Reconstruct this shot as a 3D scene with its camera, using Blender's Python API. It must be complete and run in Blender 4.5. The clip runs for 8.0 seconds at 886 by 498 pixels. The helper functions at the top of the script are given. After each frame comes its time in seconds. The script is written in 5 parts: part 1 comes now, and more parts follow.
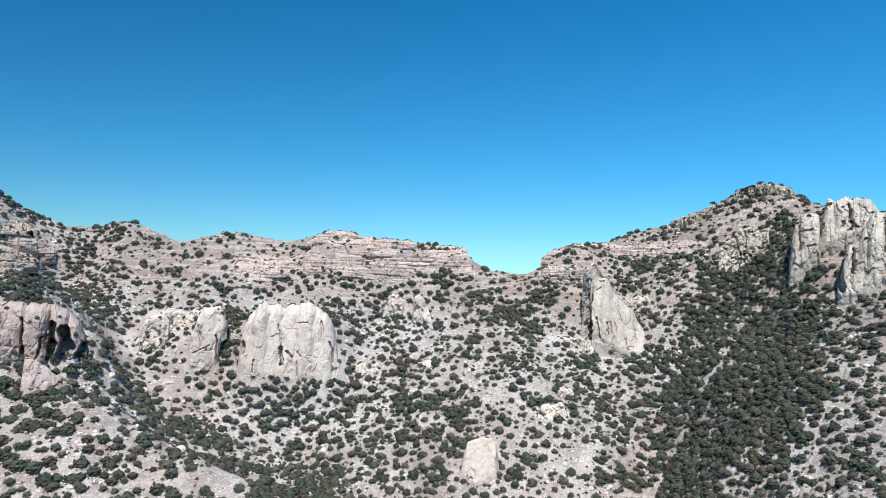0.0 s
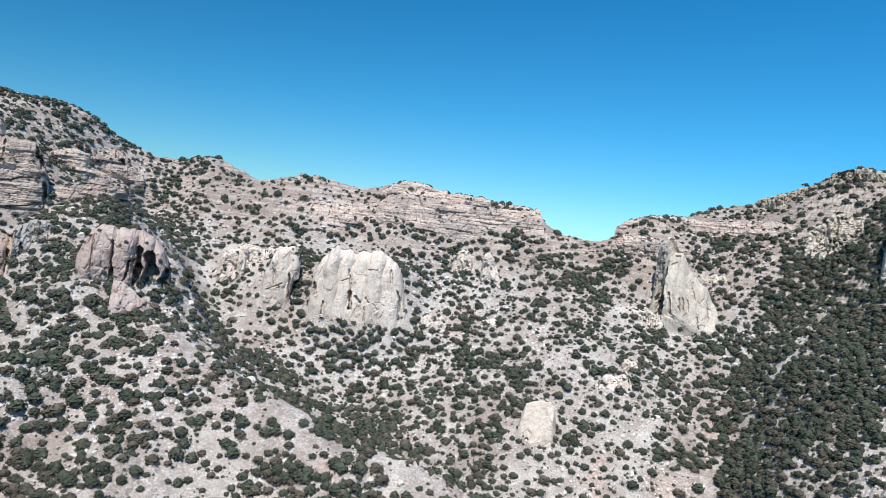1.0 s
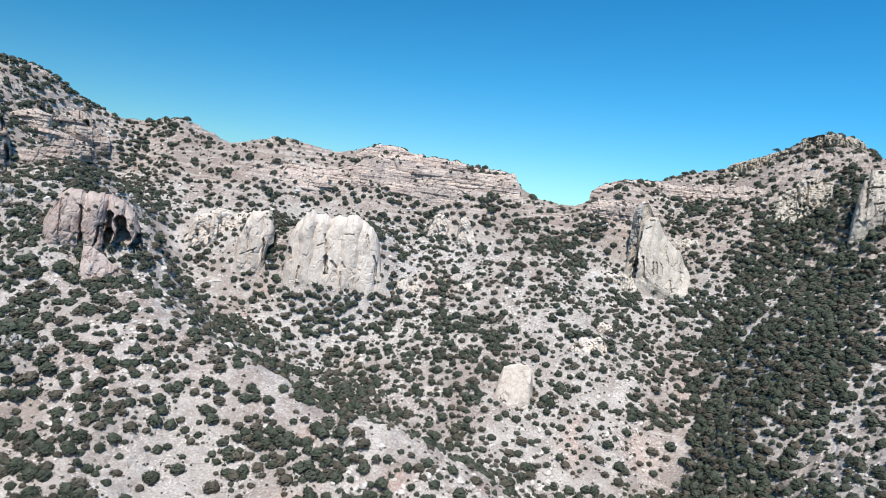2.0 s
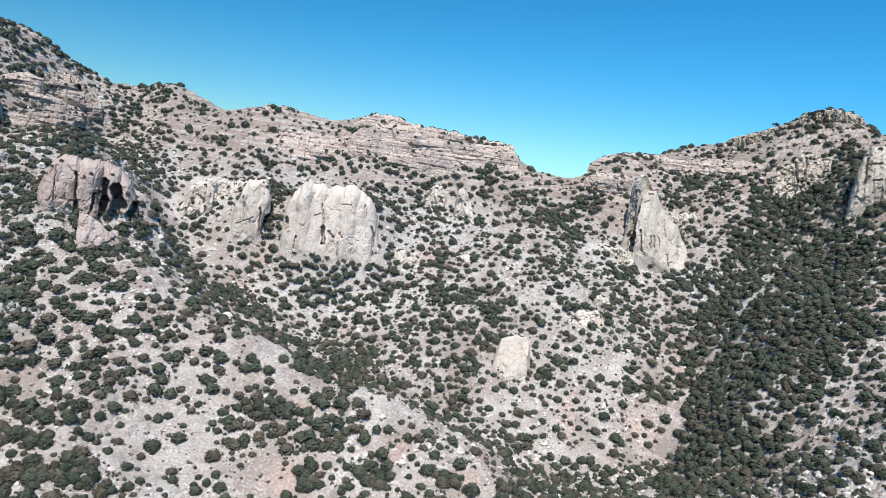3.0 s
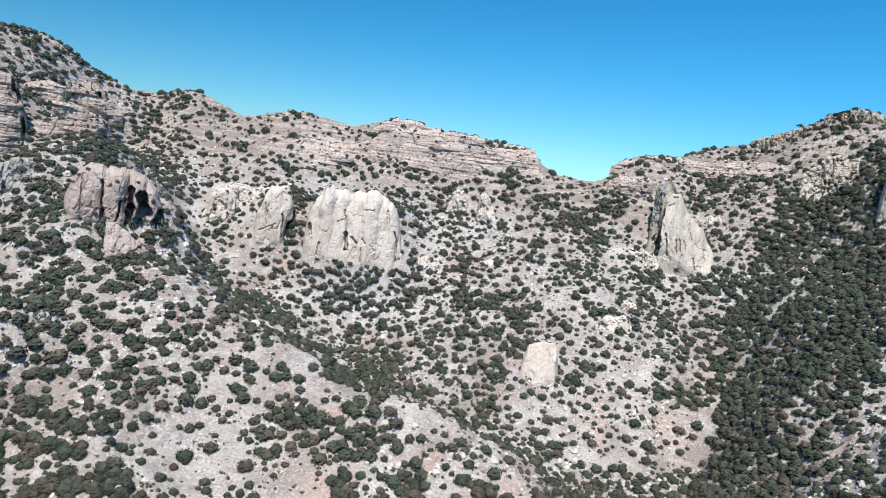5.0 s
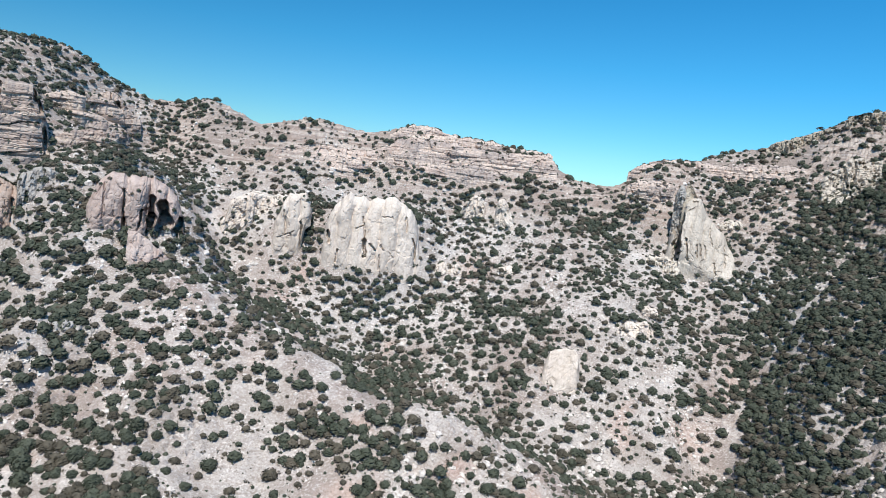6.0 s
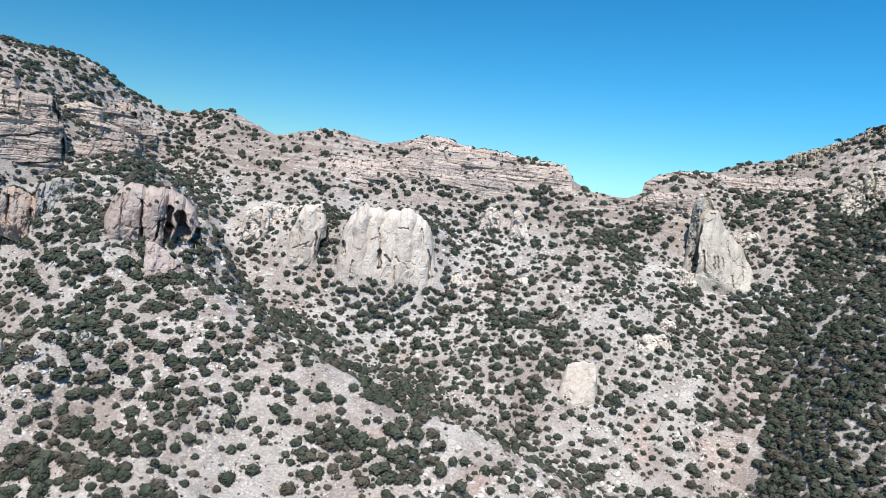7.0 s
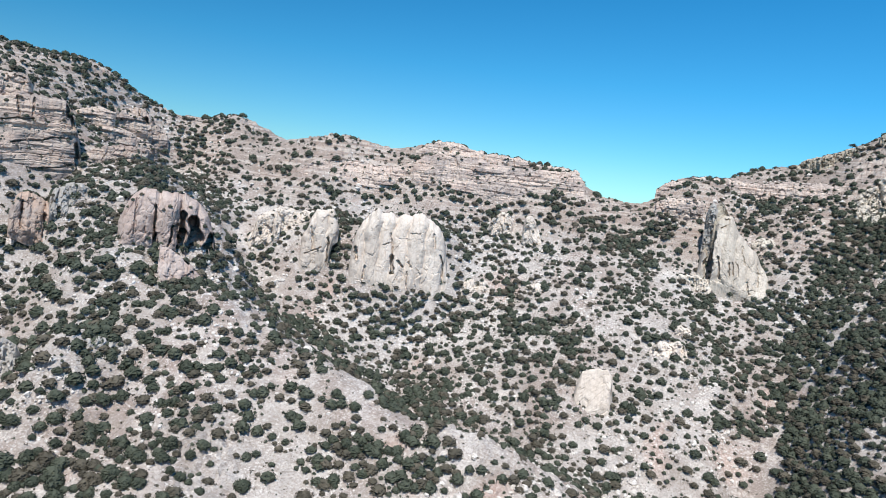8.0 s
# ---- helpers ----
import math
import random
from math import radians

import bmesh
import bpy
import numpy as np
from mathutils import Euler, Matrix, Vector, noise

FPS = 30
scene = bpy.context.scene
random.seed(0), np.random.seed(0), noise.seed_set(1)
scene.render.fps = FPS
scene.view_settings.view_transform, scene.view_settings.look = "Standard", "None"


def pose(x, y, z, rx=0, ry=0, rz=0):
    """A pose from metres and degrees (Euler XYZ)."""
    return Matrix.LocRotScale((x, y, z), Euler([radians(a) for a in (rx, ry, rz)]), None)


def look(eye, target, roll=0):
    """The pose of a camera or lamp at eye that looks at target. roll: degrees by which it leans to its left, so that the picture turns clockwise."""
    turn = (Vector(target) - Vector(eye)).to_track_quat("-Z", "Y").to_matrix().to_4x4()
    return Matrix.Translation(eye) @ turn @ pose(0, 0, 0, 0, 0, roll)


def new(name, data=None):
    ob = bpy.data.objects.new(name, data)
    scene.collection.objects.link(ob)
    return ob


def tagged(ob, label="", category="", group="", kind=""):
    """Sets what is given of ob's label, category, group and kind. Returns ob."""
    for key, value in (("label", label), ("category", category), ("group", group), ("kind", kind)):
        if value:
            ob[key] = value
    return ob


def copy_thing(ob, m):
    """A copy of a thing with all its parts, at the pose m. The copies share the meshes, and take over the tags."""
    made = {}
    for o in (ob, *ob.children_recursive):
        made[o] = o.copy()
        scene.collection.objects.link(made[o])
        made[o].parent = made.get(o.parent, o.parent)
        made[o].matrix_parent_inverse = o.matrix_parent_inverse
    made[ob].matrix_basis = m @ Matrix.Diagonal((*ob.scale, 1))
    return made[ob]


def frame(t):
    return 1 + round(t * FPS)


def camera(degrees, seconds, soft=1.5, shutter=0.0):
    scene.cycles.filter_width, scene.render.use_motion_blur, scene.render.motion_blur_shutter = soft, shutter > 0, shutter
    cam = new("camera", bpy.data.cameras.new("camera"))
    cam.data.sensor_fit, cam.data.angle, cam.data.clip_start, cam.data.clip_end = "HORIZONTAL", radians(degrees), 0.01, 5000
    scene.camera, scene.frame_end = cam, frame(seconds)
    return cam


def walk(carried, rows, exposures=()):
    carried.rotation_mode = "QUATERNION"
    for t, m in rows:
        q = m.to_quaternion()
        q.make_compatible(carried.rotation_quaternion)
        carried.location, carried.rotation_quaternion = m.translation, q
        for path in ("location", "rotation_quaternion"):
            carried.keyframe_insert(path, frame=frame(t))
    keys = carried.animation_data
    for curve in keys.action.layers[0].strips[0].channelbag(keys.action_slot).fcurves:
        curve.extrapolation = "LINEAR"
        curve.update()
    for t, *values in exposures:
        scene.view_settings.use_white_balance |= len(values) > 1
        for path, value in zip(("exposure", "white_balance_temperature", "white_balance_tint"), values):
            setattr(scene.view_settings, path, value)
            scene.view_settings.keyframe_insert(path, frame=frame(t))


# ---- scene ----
cam = camera(65.39, 8.0, soft=0.6)
EYE, TILT, LEAN = 140.0, 2.0, -2.50
# seconds, metres from the first eye, degrees of yaw, pitch and roll
ROWS = [
    (0.0, -0.00, 0.04, -0.00, -0.00, 0.00, 0.00),
    (0.5, -1.91, 0.50, 0.04, 3.61, -2.45, -1.63),
    (1.0, -3.87, 1.05, 0.16, 5.60, -3.84, -4.84),
    (1.5, -5.77, 1.61, 0.22, 4.75, -4.45, -4.51),
    (2.0, -7.70, 2.19, 0.24, 3.09, -6.66, -5.01),
    (3.5, -13.49, 3.64, 0.41, 2.40, -9.30, -5.76),
    (4.0, -15.44, 4.24, 0.52, 2.72, -9.38, -5.42),
    (4.2, -16.18, 4.51, 0.55, 3.49, -9.26, -5.40),
    (5.3, -20.43, 5.68, 0.68, 3.01, -8.68, -5.22),
    (5.5, -21.20, 5.90, 0.69, 3.31, -8.51, -5.15),
    (6.0, -23.14, 6.21, 0.75, 3.98, -8.55, -4.76),
    (6.5, -25.04, 6.90, 0.82, 4.25, -8.27, -4.82),
    (7.0, -27.00, 7.35, 0.89, 4.70, -7.77, -4.84),
    (7.5, -28.90, 7.93, 0.97, 5.42, -7.82, -4.71),
    (8.0, -30.82, 8.69, 1.03, 5.16, -7.45, -4.90),
]
walk(cam, [(t, pose(0, 0, EYE, TILT, LEAN, 0) @ pose(x, y, z, 90 + pitch, roll, yaw)) for t, x, y, z, yaw, pitch, roll in ROWS])
# ==== end of walk ====
from collections import defaultdict
import itertools

# ---- light ----
SUN_AZ, SUN_EL = 183.0, 57.0   # degrees from the view's +y axis, clockwise; above the horizon
EXPOSURE = 0.12
scene.view_settings.exposure = EXPOSURE
world = bpy.data.worlds.new("sky")
scene.world = world
world.use_nodes = True
wn = world.node_tree.nodes
sky = wn.new("ShaderNodeTexSky")
sky.sky_type = "NISHITA"
sky.sun_disc = False
sky.sun_elevation, sky.sun_rotation = radians(SUN_EL), radians(-SUN_AZ)
sky.altitude, sky.air_density, sky.dust_density, sky.ozone_density = 2000.0, 1.0, 0.11, 3.0
wn["Background"].inputs["Strength"].default_value = 0.11
# the clear blue of the air, paler towards the horizon
aim = wn.new("ShaderNodeTexCoord")
split = wn.new("ShaderNodeSeparateXYZ")
haze = wn.new("ShaderNodeValToRGB")
haze.color_ramp.elements[0].position, haze.color_ramp.elements[0].color = 0.04, (0.38, 0.76, 0.91, 1)
haze.color_ramp.elements[1].position, haze.color_ramp.elements[1].color = 0.40, (0.075, 0.77, 1.05, 1)
mid = haze.color_ramp.elements.new(0.16)
mid.color = (0.205, 0.79, 0.99, 1)
tint = wn.new("ShaderNodeMix")
tint.data_type, tint.blend_type = "RGBA", "MULTIPLY"
tint.inputs[0].default_value = 1.0
world.node_tree.links.new(aim.outputs["Generated"], split.inputs[0])
world.node_tree.links.new(split.outputs["Z"], haze.inputs["Fac"])
world.node_tree.links.new(haze.outputs["Color"], tint.inputs[7])
# hand-set brightness ramp added over the sky, dimmer at -x, brighter at +x
side = wn.new("ShaderNodeMapRange")
side.inputs["From Min"].default_value, side.inputs["From Max"].default_value = -0.7, 0.7
side.inputs["To Min"].default_value, side.inputs["To Max"].default_value = 0.80, 1.46
lit = wn.new("ShaderNodeVectorMath")
lit.operation = "SCALE"
world.node_tree.links.new(split.outputs["X"], side.inputs["Value"])
world.node_tree.links.new(sky.outputs[0], lit.inputs[0])
world.node_tree.links.new(side.outputs[0], lit.inputs["Scale"])
world.node_tree.links.new(lit.outputs[0], tint.inputs[6])
world.node_tree.links.new(tint.outputs[2], wn["Background"].inputs["Color"])
sun_data = bpy.data.lights.new("sun", "SUN")
sun_data.energy, sun_data.angle, sun_data.color = 5.0, radians(0.5), (1.0, 0.965, 0.92)
sun = new("sun", sun_data)
sun_from = Vector((math.sin(radians(SUN_AZ)) * math.cos(radians(SUN_EL)), math.cos(radians(SUN_AZ)) * math.cos(radians(SUN_EL)), math.sin(radians(SUN_EL))))
sun.matrix_world = look(sun_from * 900, (0, 0, 0))


# ---- noise on arrays ----
def lattice(ix, iy, seed):
    h = (ix.astype(np.int64) * 374761393 + iy.astype(np.int64) * 668265263 + seed * 974711) & 0x7FFFFFFF
    h = ((h ^ (h >> 13)) * 1274126177) & 0x7FFFFFFF
    return ((h ^ (h >> 16)) & 0xFFFF) / 32767.5 - 1.0


def vnoise(x, y, seed=0):
    """Smooth value noise in -1 to 1."""
    x, y = np.asarray(x, float), np.asarray(y, float)
    ix, iy = np.floor(x), np.floor(y)
    fx, fy = x - ix, y - iy
    fx, fy = fx * fx * (3 - 2 * fx), fy * fy * (3 - 2 * fy)
    a, b = lattice(ix, iy, seed), lattice(ix + 1, iy, seed)
    c, d = lattice(ix, iy + 1, seed), lattice(ix + 1, iy + 1, seed)
    return (a + (b - a) * fx) * (1 - fy) + (c + (d - c) * fx) * fy


def fbm(x, y, seed=0, octaves=4, gain=0.5):
    total, amp = 0.0, 1.0
    x, y = np.asarray(x, float), np.asarray(y, float)
    for k in range(octaves):
        total = total + amp * vnoise(x, y, seed + 17 * k)
        x, y, amp = x * 2.03 + 7.7, y * 2.03 - 3.1, amp * gain
    return total


def blocks(x, y, seed=0):
    """Jointed blocks: a random, tilted level for the block at each place, and the distance to its joints."""
    x, y = np.asarray(x, float), np.asarray(y, float)
    ix, iy = np.floor(x), np.floor(y)
    best, second, level = np.full(x.shape, 9.0), np.full(x.shape, 9.0), np.zeros(x.shape)
    for dx in (-1, 0, 1):
        for dy in (-1, 0, 1):
            cx, cy = ix + dx, iy + dy
            d = np.maximum(np.abs(cx + 0.5 + 0.42 * lattice(cx, cy, seed) - x), np.abs(cy + 0.5 + 0.42 * lattice(cx, cy, seed + 3) - y))
            near = d < best
            second = np.where(near, best, np.minimum(second, d))
            tilt = 1.1 * (lattice(cx, cy, seed + 7) * (x - cx - 0.5) + lattice(cx, cy, seed + 9) * (y - cy - 0.5))
            level = np.where(near, lattice(cx, cy, seed + 5) + tilt, level)
            best = np.where(near, d, best)
    return level, second - best


def step(a, b, x):
    t = np.clip((np.asarray(x, float) - a) / (b - a), 0, 1)
    return t * t * (3 - 2 * t)


# ---- materials ----
class Nodes:
    """A small helper that writes node trees."""

    def __init__(self, name, rough=0.9):
        self.mat = bpy.data.materials.new(name)
        self.mat.use_nodes = True
        self.t = self.mat.node_tree
        self.bsdf = self.t.nodes["Principled BSDF"]
        self.bsdf.inputs["Roughness"].default_value = rough
        self.bsdf.inputs["Specular IOR Level"].default_value = 0.2
        self.co = self.t.nodes.new("ShaderNodeTexCoord").outputs["Object"]

    def link(self, a, b):
        self.t.links.new(a, b)

    def stretch(self, sx, sy, sz):
        m = self.t.nodes.new("ShaderNodeMapping")
        m.inputs["Scale"].default_value = (sx, sy, sz)
        self.link(self.co, m.inputs["Vector"])
        return m.outputs[0]

    def noise(self, scale, detail=4.0, rough=0.55, co=None, distort=0.0):
        n = self.t.nodes.new("ShaderNodeTexNoise")
        n.inputs["Scale"].default_value, n.inputs["Detail"].default_value = scale, detail
        n.inputs["Roughness"].default_value, n.inputs["Distortion"].default_value = rough, distort
        self.link(co or self.co, n.inputs["Vector"])
        return n.outputs["Fac"]

    def cells(self, scale, co=None, feature="F1", out="Distance"):
        n = self.t.nodes.new("ShaderNodeTexVoronoi")
        n.feature = feature
        n.inputs["Scale"].default_value = scale
        self.link(co or self.co, n.inputs["Vector"])
        return n.outputs[out]

    def rise(self, lo, hi):
        """0 to 1 between two heights."""
        s = self.t.nodes.new("ShaderNodeSeparateXYZ")
        r = self.t.nodes.new("ShaderNodeMapRange")
        r.inputs["From Min"].default_value, r.inputs["From Max"].default_value = lo, hi
        self.link(self.co, s.inputs[0])
        self.link(s.outputs["Z"], r.inputs["Value"])
        return r.outputs[0]

    def patch_at(self, place, size):
        """0 at a place, 1 at that distance from it, with a ragged rim."""
        d = self.t.nodes.new("ShaderNodeVectorMath")
        d.operation = "DISTANCE"
        d.inputs[1].default_value = place
        self.link(self.co, d.inputs[0])
        m = self.t.nodes.new("ShaderNodeMath")
        m.operation = "MULTIPLY_ADD"
        m.inputs[1].default_value = 0.75 / size
        self.link(d.outputs["Value"], m.inputs[0])
        k = self.t.nodes.new("ShaderNodeMath")
        k.operation = "MULTIPLY_ADD"
        k.inputs[1].default_value, k.inputs[2].default_value = 0.6, -0.25
        self.link(self.noise(0.25, 4, 0.6), k.inputs[0])
        self.link(k.outputs[0], m.inputs[2])
        return m.outputs[0]

    def ramp(self, fac, *stops):
        n = self.t.nodes.new("ShaderNodeValToRGB")
        e = n.color_ramp.elements
        while len(e) < len(stops):
            e.new(0.5)
        for el, (p, c) in zip(e, stops):
            el.position = p
            el.color = (c, c, c, 1) if isinstance(c, (int, float)) else (*c, 1)
        self.link(fac, n.inputs["Fac"])
        return n.outputs["Color"]

    def mix(self, fac, a, b, mode="MIX"):
        n = self.t.nodes.new("ShaderNodeMix")
        n.data_type, n.blend_type = "RGBA", mode
        for value, socket in ((fac, n.inputs[0]), (a, n.inputs[6]), (b, n.inputs[7])):
            if isinstance(value, (int, float)):
                socket.default_value = value
            elif isinstance(value, tuple):
                socket.default_value = (*value, 1)
            else:
                self.link(value, socket)
        return n.outputs[2]

    def finish(self, colour, height=None, strength=0.5, distance=0.3):
        self.link(colour, self.bsdf.inputs["Base Color"])
        if height is not None:
            b = self.t.nodes.new("ShaderNodeBump")
            b.inputs["Strength"].default_value, b.inputs["Distance"].default_value = strength, distance
            self.link(height, b.inputs["Height"])
            self.link(b.outputs[0], self.bsdf.inputs["Normal"])
        return self.mat


def ground_material():
    n = Nodes("dry_hillside", 0.95)
    broad = n.noise(0.018, 4, 0.55)
    patch = n.noise(0.075, 5, 0.6)
    grit = n.noise(1.3, 6, 0.7)
    col = n.ramp(broad, (0.36, (0.30, 0.240, 0.212)), (0.48, (0.355, 0.308, 0.276)), (0.6, (0.425, 0.387, 0.356)))
    col = n.mix(n.ramp(patch, (0.46, 0.0), (0.64, 0.7)), col, (0.60, 0.56, 0.525))
    col = n.mix(n.ramp(n.noise(0.2, 5, 0.65), (0.50, 0.0), (0.68, 0.55)), col, (0.29, 0.24, 0.205))
    # bare pink earth in a few places
    col = n.mix(n.ramp(n.noise(0.03, 3, 0.5, n.stretch(1, 1, 0.6)), (0.60, 0.0), (0.68, 0.6)), col, (0.47, 0.325, 0.27))
    for place, size in (((3.0, 212.0, 40.0), 9.0), ((-55.0, 203.0, 38.0), 11.0), ((73.0, 285.0, 44.0), 15.0), ((150.0, 278.0, 106.0), 12.0)):
        col = n.mix(n.ramp(n.patch_at(place, size), (0.30, 0.7), (0.62, 0.0)), col, (0.50, 0.375, 0.32))
    # the high benches are browner and smoother
    high = n.ramp(n.rise(108.0, 132.0), (0.0, 0.0), (1.0, 1.0))
    col = n.mix(n.mix(1.0, high, n.ramp(patch, (0.35, 0.9), (0.7, 0.6)), "MULTIPLY"), col, (0.265, 0.214, 0.184))
    # thin beds of rock that crop out level along the slopes
    beds = n.noise(0.6, 4, 0.65, n.stretch(0.06, 0.06, 1.0))
    open_rock = n.mix(0.75, n.ramp(n.noise(0.035, 4, 0.6), (0.50, 0.0), (0.60, 1.0)), high, "LIGHTEN")
    col = n.mix(n.mix(1.0, open_rock, n.ramp(beds, (0.54, 0.0), (0.62, 0.6)), "MULTIPLY"), col, (0.58, 0.515, 0.46))
    col = n.mix(n.mix(1.0, open_rock, n.ramp(beds, (0.37, 0.6), (0.44, 0.0)), "MULTIPLY"), col, (0.24, 0.195, 0.165))
    # the steep risers are bare rock
    g = n.t.nodes.new("ShaderNodeNewGeometry")
    up = n.t.nodes.new("ShaderNodeSeparateXYZ")
    n.link(g.outputs["True Normal"], up.inputs[0])
    face = n.mix(n.ramp(beds, (0.42, 0.0), (0.56, 1.0)), (0.34, 0.26, 0.22), (0.56, 0.48, 0.42))
    col = n.mix(n.mix(1.0, high, n.ramp(up.outputs["Z"], (0.50, 0.85), (0.66, 0.0)), "MULTIPLY"), col, face)
    # pale stones that lie in loose drifts, and dark litter and tufts between them
    rubble = n.noise(1.1, 5, 0.75, n.stretch(1, 1, 1.5))
    low = n.ramp(n.rise(105.0, 135.0), (0.0, 1.0), (1.0, 0.35))
    drift = n.mix(1.0, low, n.ramp(n.noise(0.05, 4, 0.6), (0.40, 0.25), (0.60, 0.9)), "MULTIPLY")
    col = n.mix(n.mix(1.0, drift, n.ramp(rubble, (0.53, 0.0), (0.60, 0.9)), "MULTIPLY"), col, (0.80, 0.765, 0.725))
    col = n.mix(n.ramp(rubble, (0.37, 0.6), (0.44, 0.0)), col, (0.21, 0.172, 0.142))
    col = n.mix(n.ramp(n.cells(0.9), (0.12, 0.55), (0.22, 0.0)), col, (0.165, 0.145, 0.11))
    col = n.mix(n.ramp(grit, (0.36, 0.45), (0.5, 0.0)), col, (0.24, 0.2, 0.165))
    return n.finish(col, n.mix(0.5, grit, rubble), 0.9, 0.7)


def rock_material(name, base, light, stain, strata=0.0, streaks=0.6, bump=0.9):
    """Weathered rock: vertical streaks, stains, fine cracks, and with strata level bands."""
    n = Nodes(name, 0.92)
    streak = n.noise(0.5, 5, 0.6, n.stretch(1, 1, 0.14))
    blotch = n.noise(0.07, 5, 0.6)
    fine = n.noise(0.8, 6, 0.65)
    col = n.mix(n.ramp(blotch, (0.38, 0.0), (0.62, 1.0)), base, light)
    if strata:
        slabs = n.noise(0.055, 4, 0.6, n.stretch(1, 1, 2.2))
        col = n.mix(n.ramp(slabs, (0.42, 0.0), (0.58, 0.75)), col, tuple(0.5 * (c + sum(base) / 3) * 0.8 for c in base))
        bands = n.noise(0.33, 4, 0.7, n.stretch(0.05, 0.05, 1.0))
        col = n.mix(n.ramp(bands, (0.50, 0.0), (0.56, strata)), col, light)
        thin = n.noise(1.1, 3, 0.6, n.stretch(0.06, 0.06, 1.0))
        col = n.mix(n.ramp(thin, (0.34, 0.75), (0.43, 0.0)), col, stain)
        col = n.mix(n.ramp(thin, (0.58, 0.0), (0.64, 0.6)), col, tuple(min(1.0, 1.15 * c) for c in light))
    col = n.mix(n.ramp(streak, (0.52, 0.0), (0.70, streaks)), col, stain)
    col = n.mix(n.ramp(fine, (0.3, 0.55), (0.5, 0.0)), col, stain)
    if not strata:
        col = n.mix(n.ramp(n.cells(0.16, n.stretch(1, 1, 0.45), "DISTANCE_TO_EDGE"), (0.0, 0.3), (0.03, 0.0)), col, stain)
    h = n.mix(0.5, fine, streak)
    return n.finish(col, h, bump, 0.8)


def leaf_material(name, dark, mid, light):
    n = Nodes(name, 0.7)
    hue = n.noise(0.21, 3, 0.7)
    col = n.ramp(hue, (0.34, dark), (0.48, mid), (0.66, light))
    g = n.t.nodes.new("ShaderNodeNewGeometry")
    col = n.mix(n.ramp(g.outputs["Random Per Island"], (0.0, 0.0), (1.0, 0.55)), col, light)
    ob = n.t.nodes.new("ShaderNodeObjectInfo")
    col = n.mix(n.ramp(ob.outputs["Random"], (0.3, 0.0), (1.0, 0.35)), col, (0.06, 0.06, 0.038))
    return n.finish(col)


def bark_material():
    n = Nodes("bark", 0.9)
    return n.finish(n.ramp(n.noise(3.0, 4, 0.6, n.stretch(1, 1, 0.2)), (0.35, (0.07, 0.055, 0.045)), (0.65, (0.17, 0.14, 0.115))))


GROUND = ground_material()
PALE = rock_material("pale_rock", (0.60, 0.525, 0.452), (0.715, 0.64, 0.562), (0.37, 0.305, 0.245), streaks=0.3, bump=0.35)
CREAM = rock_material("cream_rock", (0.49, 0.435, 0.37), (0.63, 0.57, 0.49), (0.28, 0.24, 0.195), streaks=0.4, bump=0.6)
TAN = rock_material("tan_rock", (0.40, 0.345, 0.275), (0.50, 0.45, 0.37), (0.22, 0.185, 0.145), streaks=0.7)
REDDISH = rock_material("reddish_rock", (0.43, 0.335, 0.29), (0.54, 0.45, 0.40), (0.25, 0.185, 0.155), streaks=0.5)
ORANGE = rock_material("orange_stained_rock", (0.38, 0.325, 0.29), (0.47, 0.345, 0.27), (0.24, 0.19, 0.16), streaks=0.4)
BROWN_STRATA = rock_material("brown_layered_rock", (0.37, 0.285, 0.24), (0.56, 0.46, 0.385), (0.18, 0.14, 0.12), strata=0.75, streaks=0.4)
STRATA = rock_material("layered_rock", (0.45, 0.345, 0.295), (0.64, 0.53, 0.455), (0.22, 0.17, 0.145), strata=0.9, streaks=0.35)
GREY = rock_material("grey_rock", (0.36, 0.335, 0.305), (0.47, 0.445, 0.41), (0.18, 0.16, 0.14))
STONE = rock_material("loose_stone", (0.60, 0.555, 0.51), (0.76, 0.72, 0.675), (0.33, 0.285, 0.24), streaks=0.3)
LEAF = leaf_material("oak_leaves", (0.024, 0.034, 0.025), (0.044, 0.058, 0.042), (0.094, 0.108, 0.080))
DRY_LEAF = leaf_material("scrub_leaves", (0.044, 0.041, 0.032), (0.074, 0.068, 0.051), (0.125, 0.110, 0.084))
BARK = bark_material()


# ---- meshes ----
def mesh_object(name, verts, faces, mats, parent=None, smooth=False, face_mats=None):
    """One mesh object from arrays of vertices and of quads or triangles."""
    me = bpy.data.meshes.new(name)
    verts, faces = np.asarray(verts, np.float32), np.asarray(faces, np.int32)
    k = faces.shape[1]
    me.vertices.add(len(verts))
    me.vertices.foreach_set("co", verts.ravel())
    me.loops.add(faces.size)
    me.loops.foreach_set("vertex_index", faces.ravel())
    me.polygons.add(len(faces))
    me.polygons.foreach_set("loop_start", np.arange(0, faces.size, k, dtype=np.int32))
    me.polygons.foreach_set("loop_total", np.full(len(faces), k, dtype=np.int32))
    if face_mats is not None:
        me.polygons.foreach_set("material_index", np.asarray(face_mats, np.int32))
    me.polygons.foreach_set("use_smooth", np.full(len(faces), smooth))
    for m in mats:
        me.materials.append(m)
    me.update(calc_edges=True)
    ob = new(name, me)
    ob.parent = parent
    return ob


def grid_faces(nu, nv, flip=False):
    i, j = np.meshgrid(np.arange(nu - 1), np.arange(nv - 1), indexing="ij")
    a = (i * nv + j).ravel()
    f = np.stack([a, a + nv, a + nv + 1, a + 1], -1)
    return f[:, ::-1] if flip else f


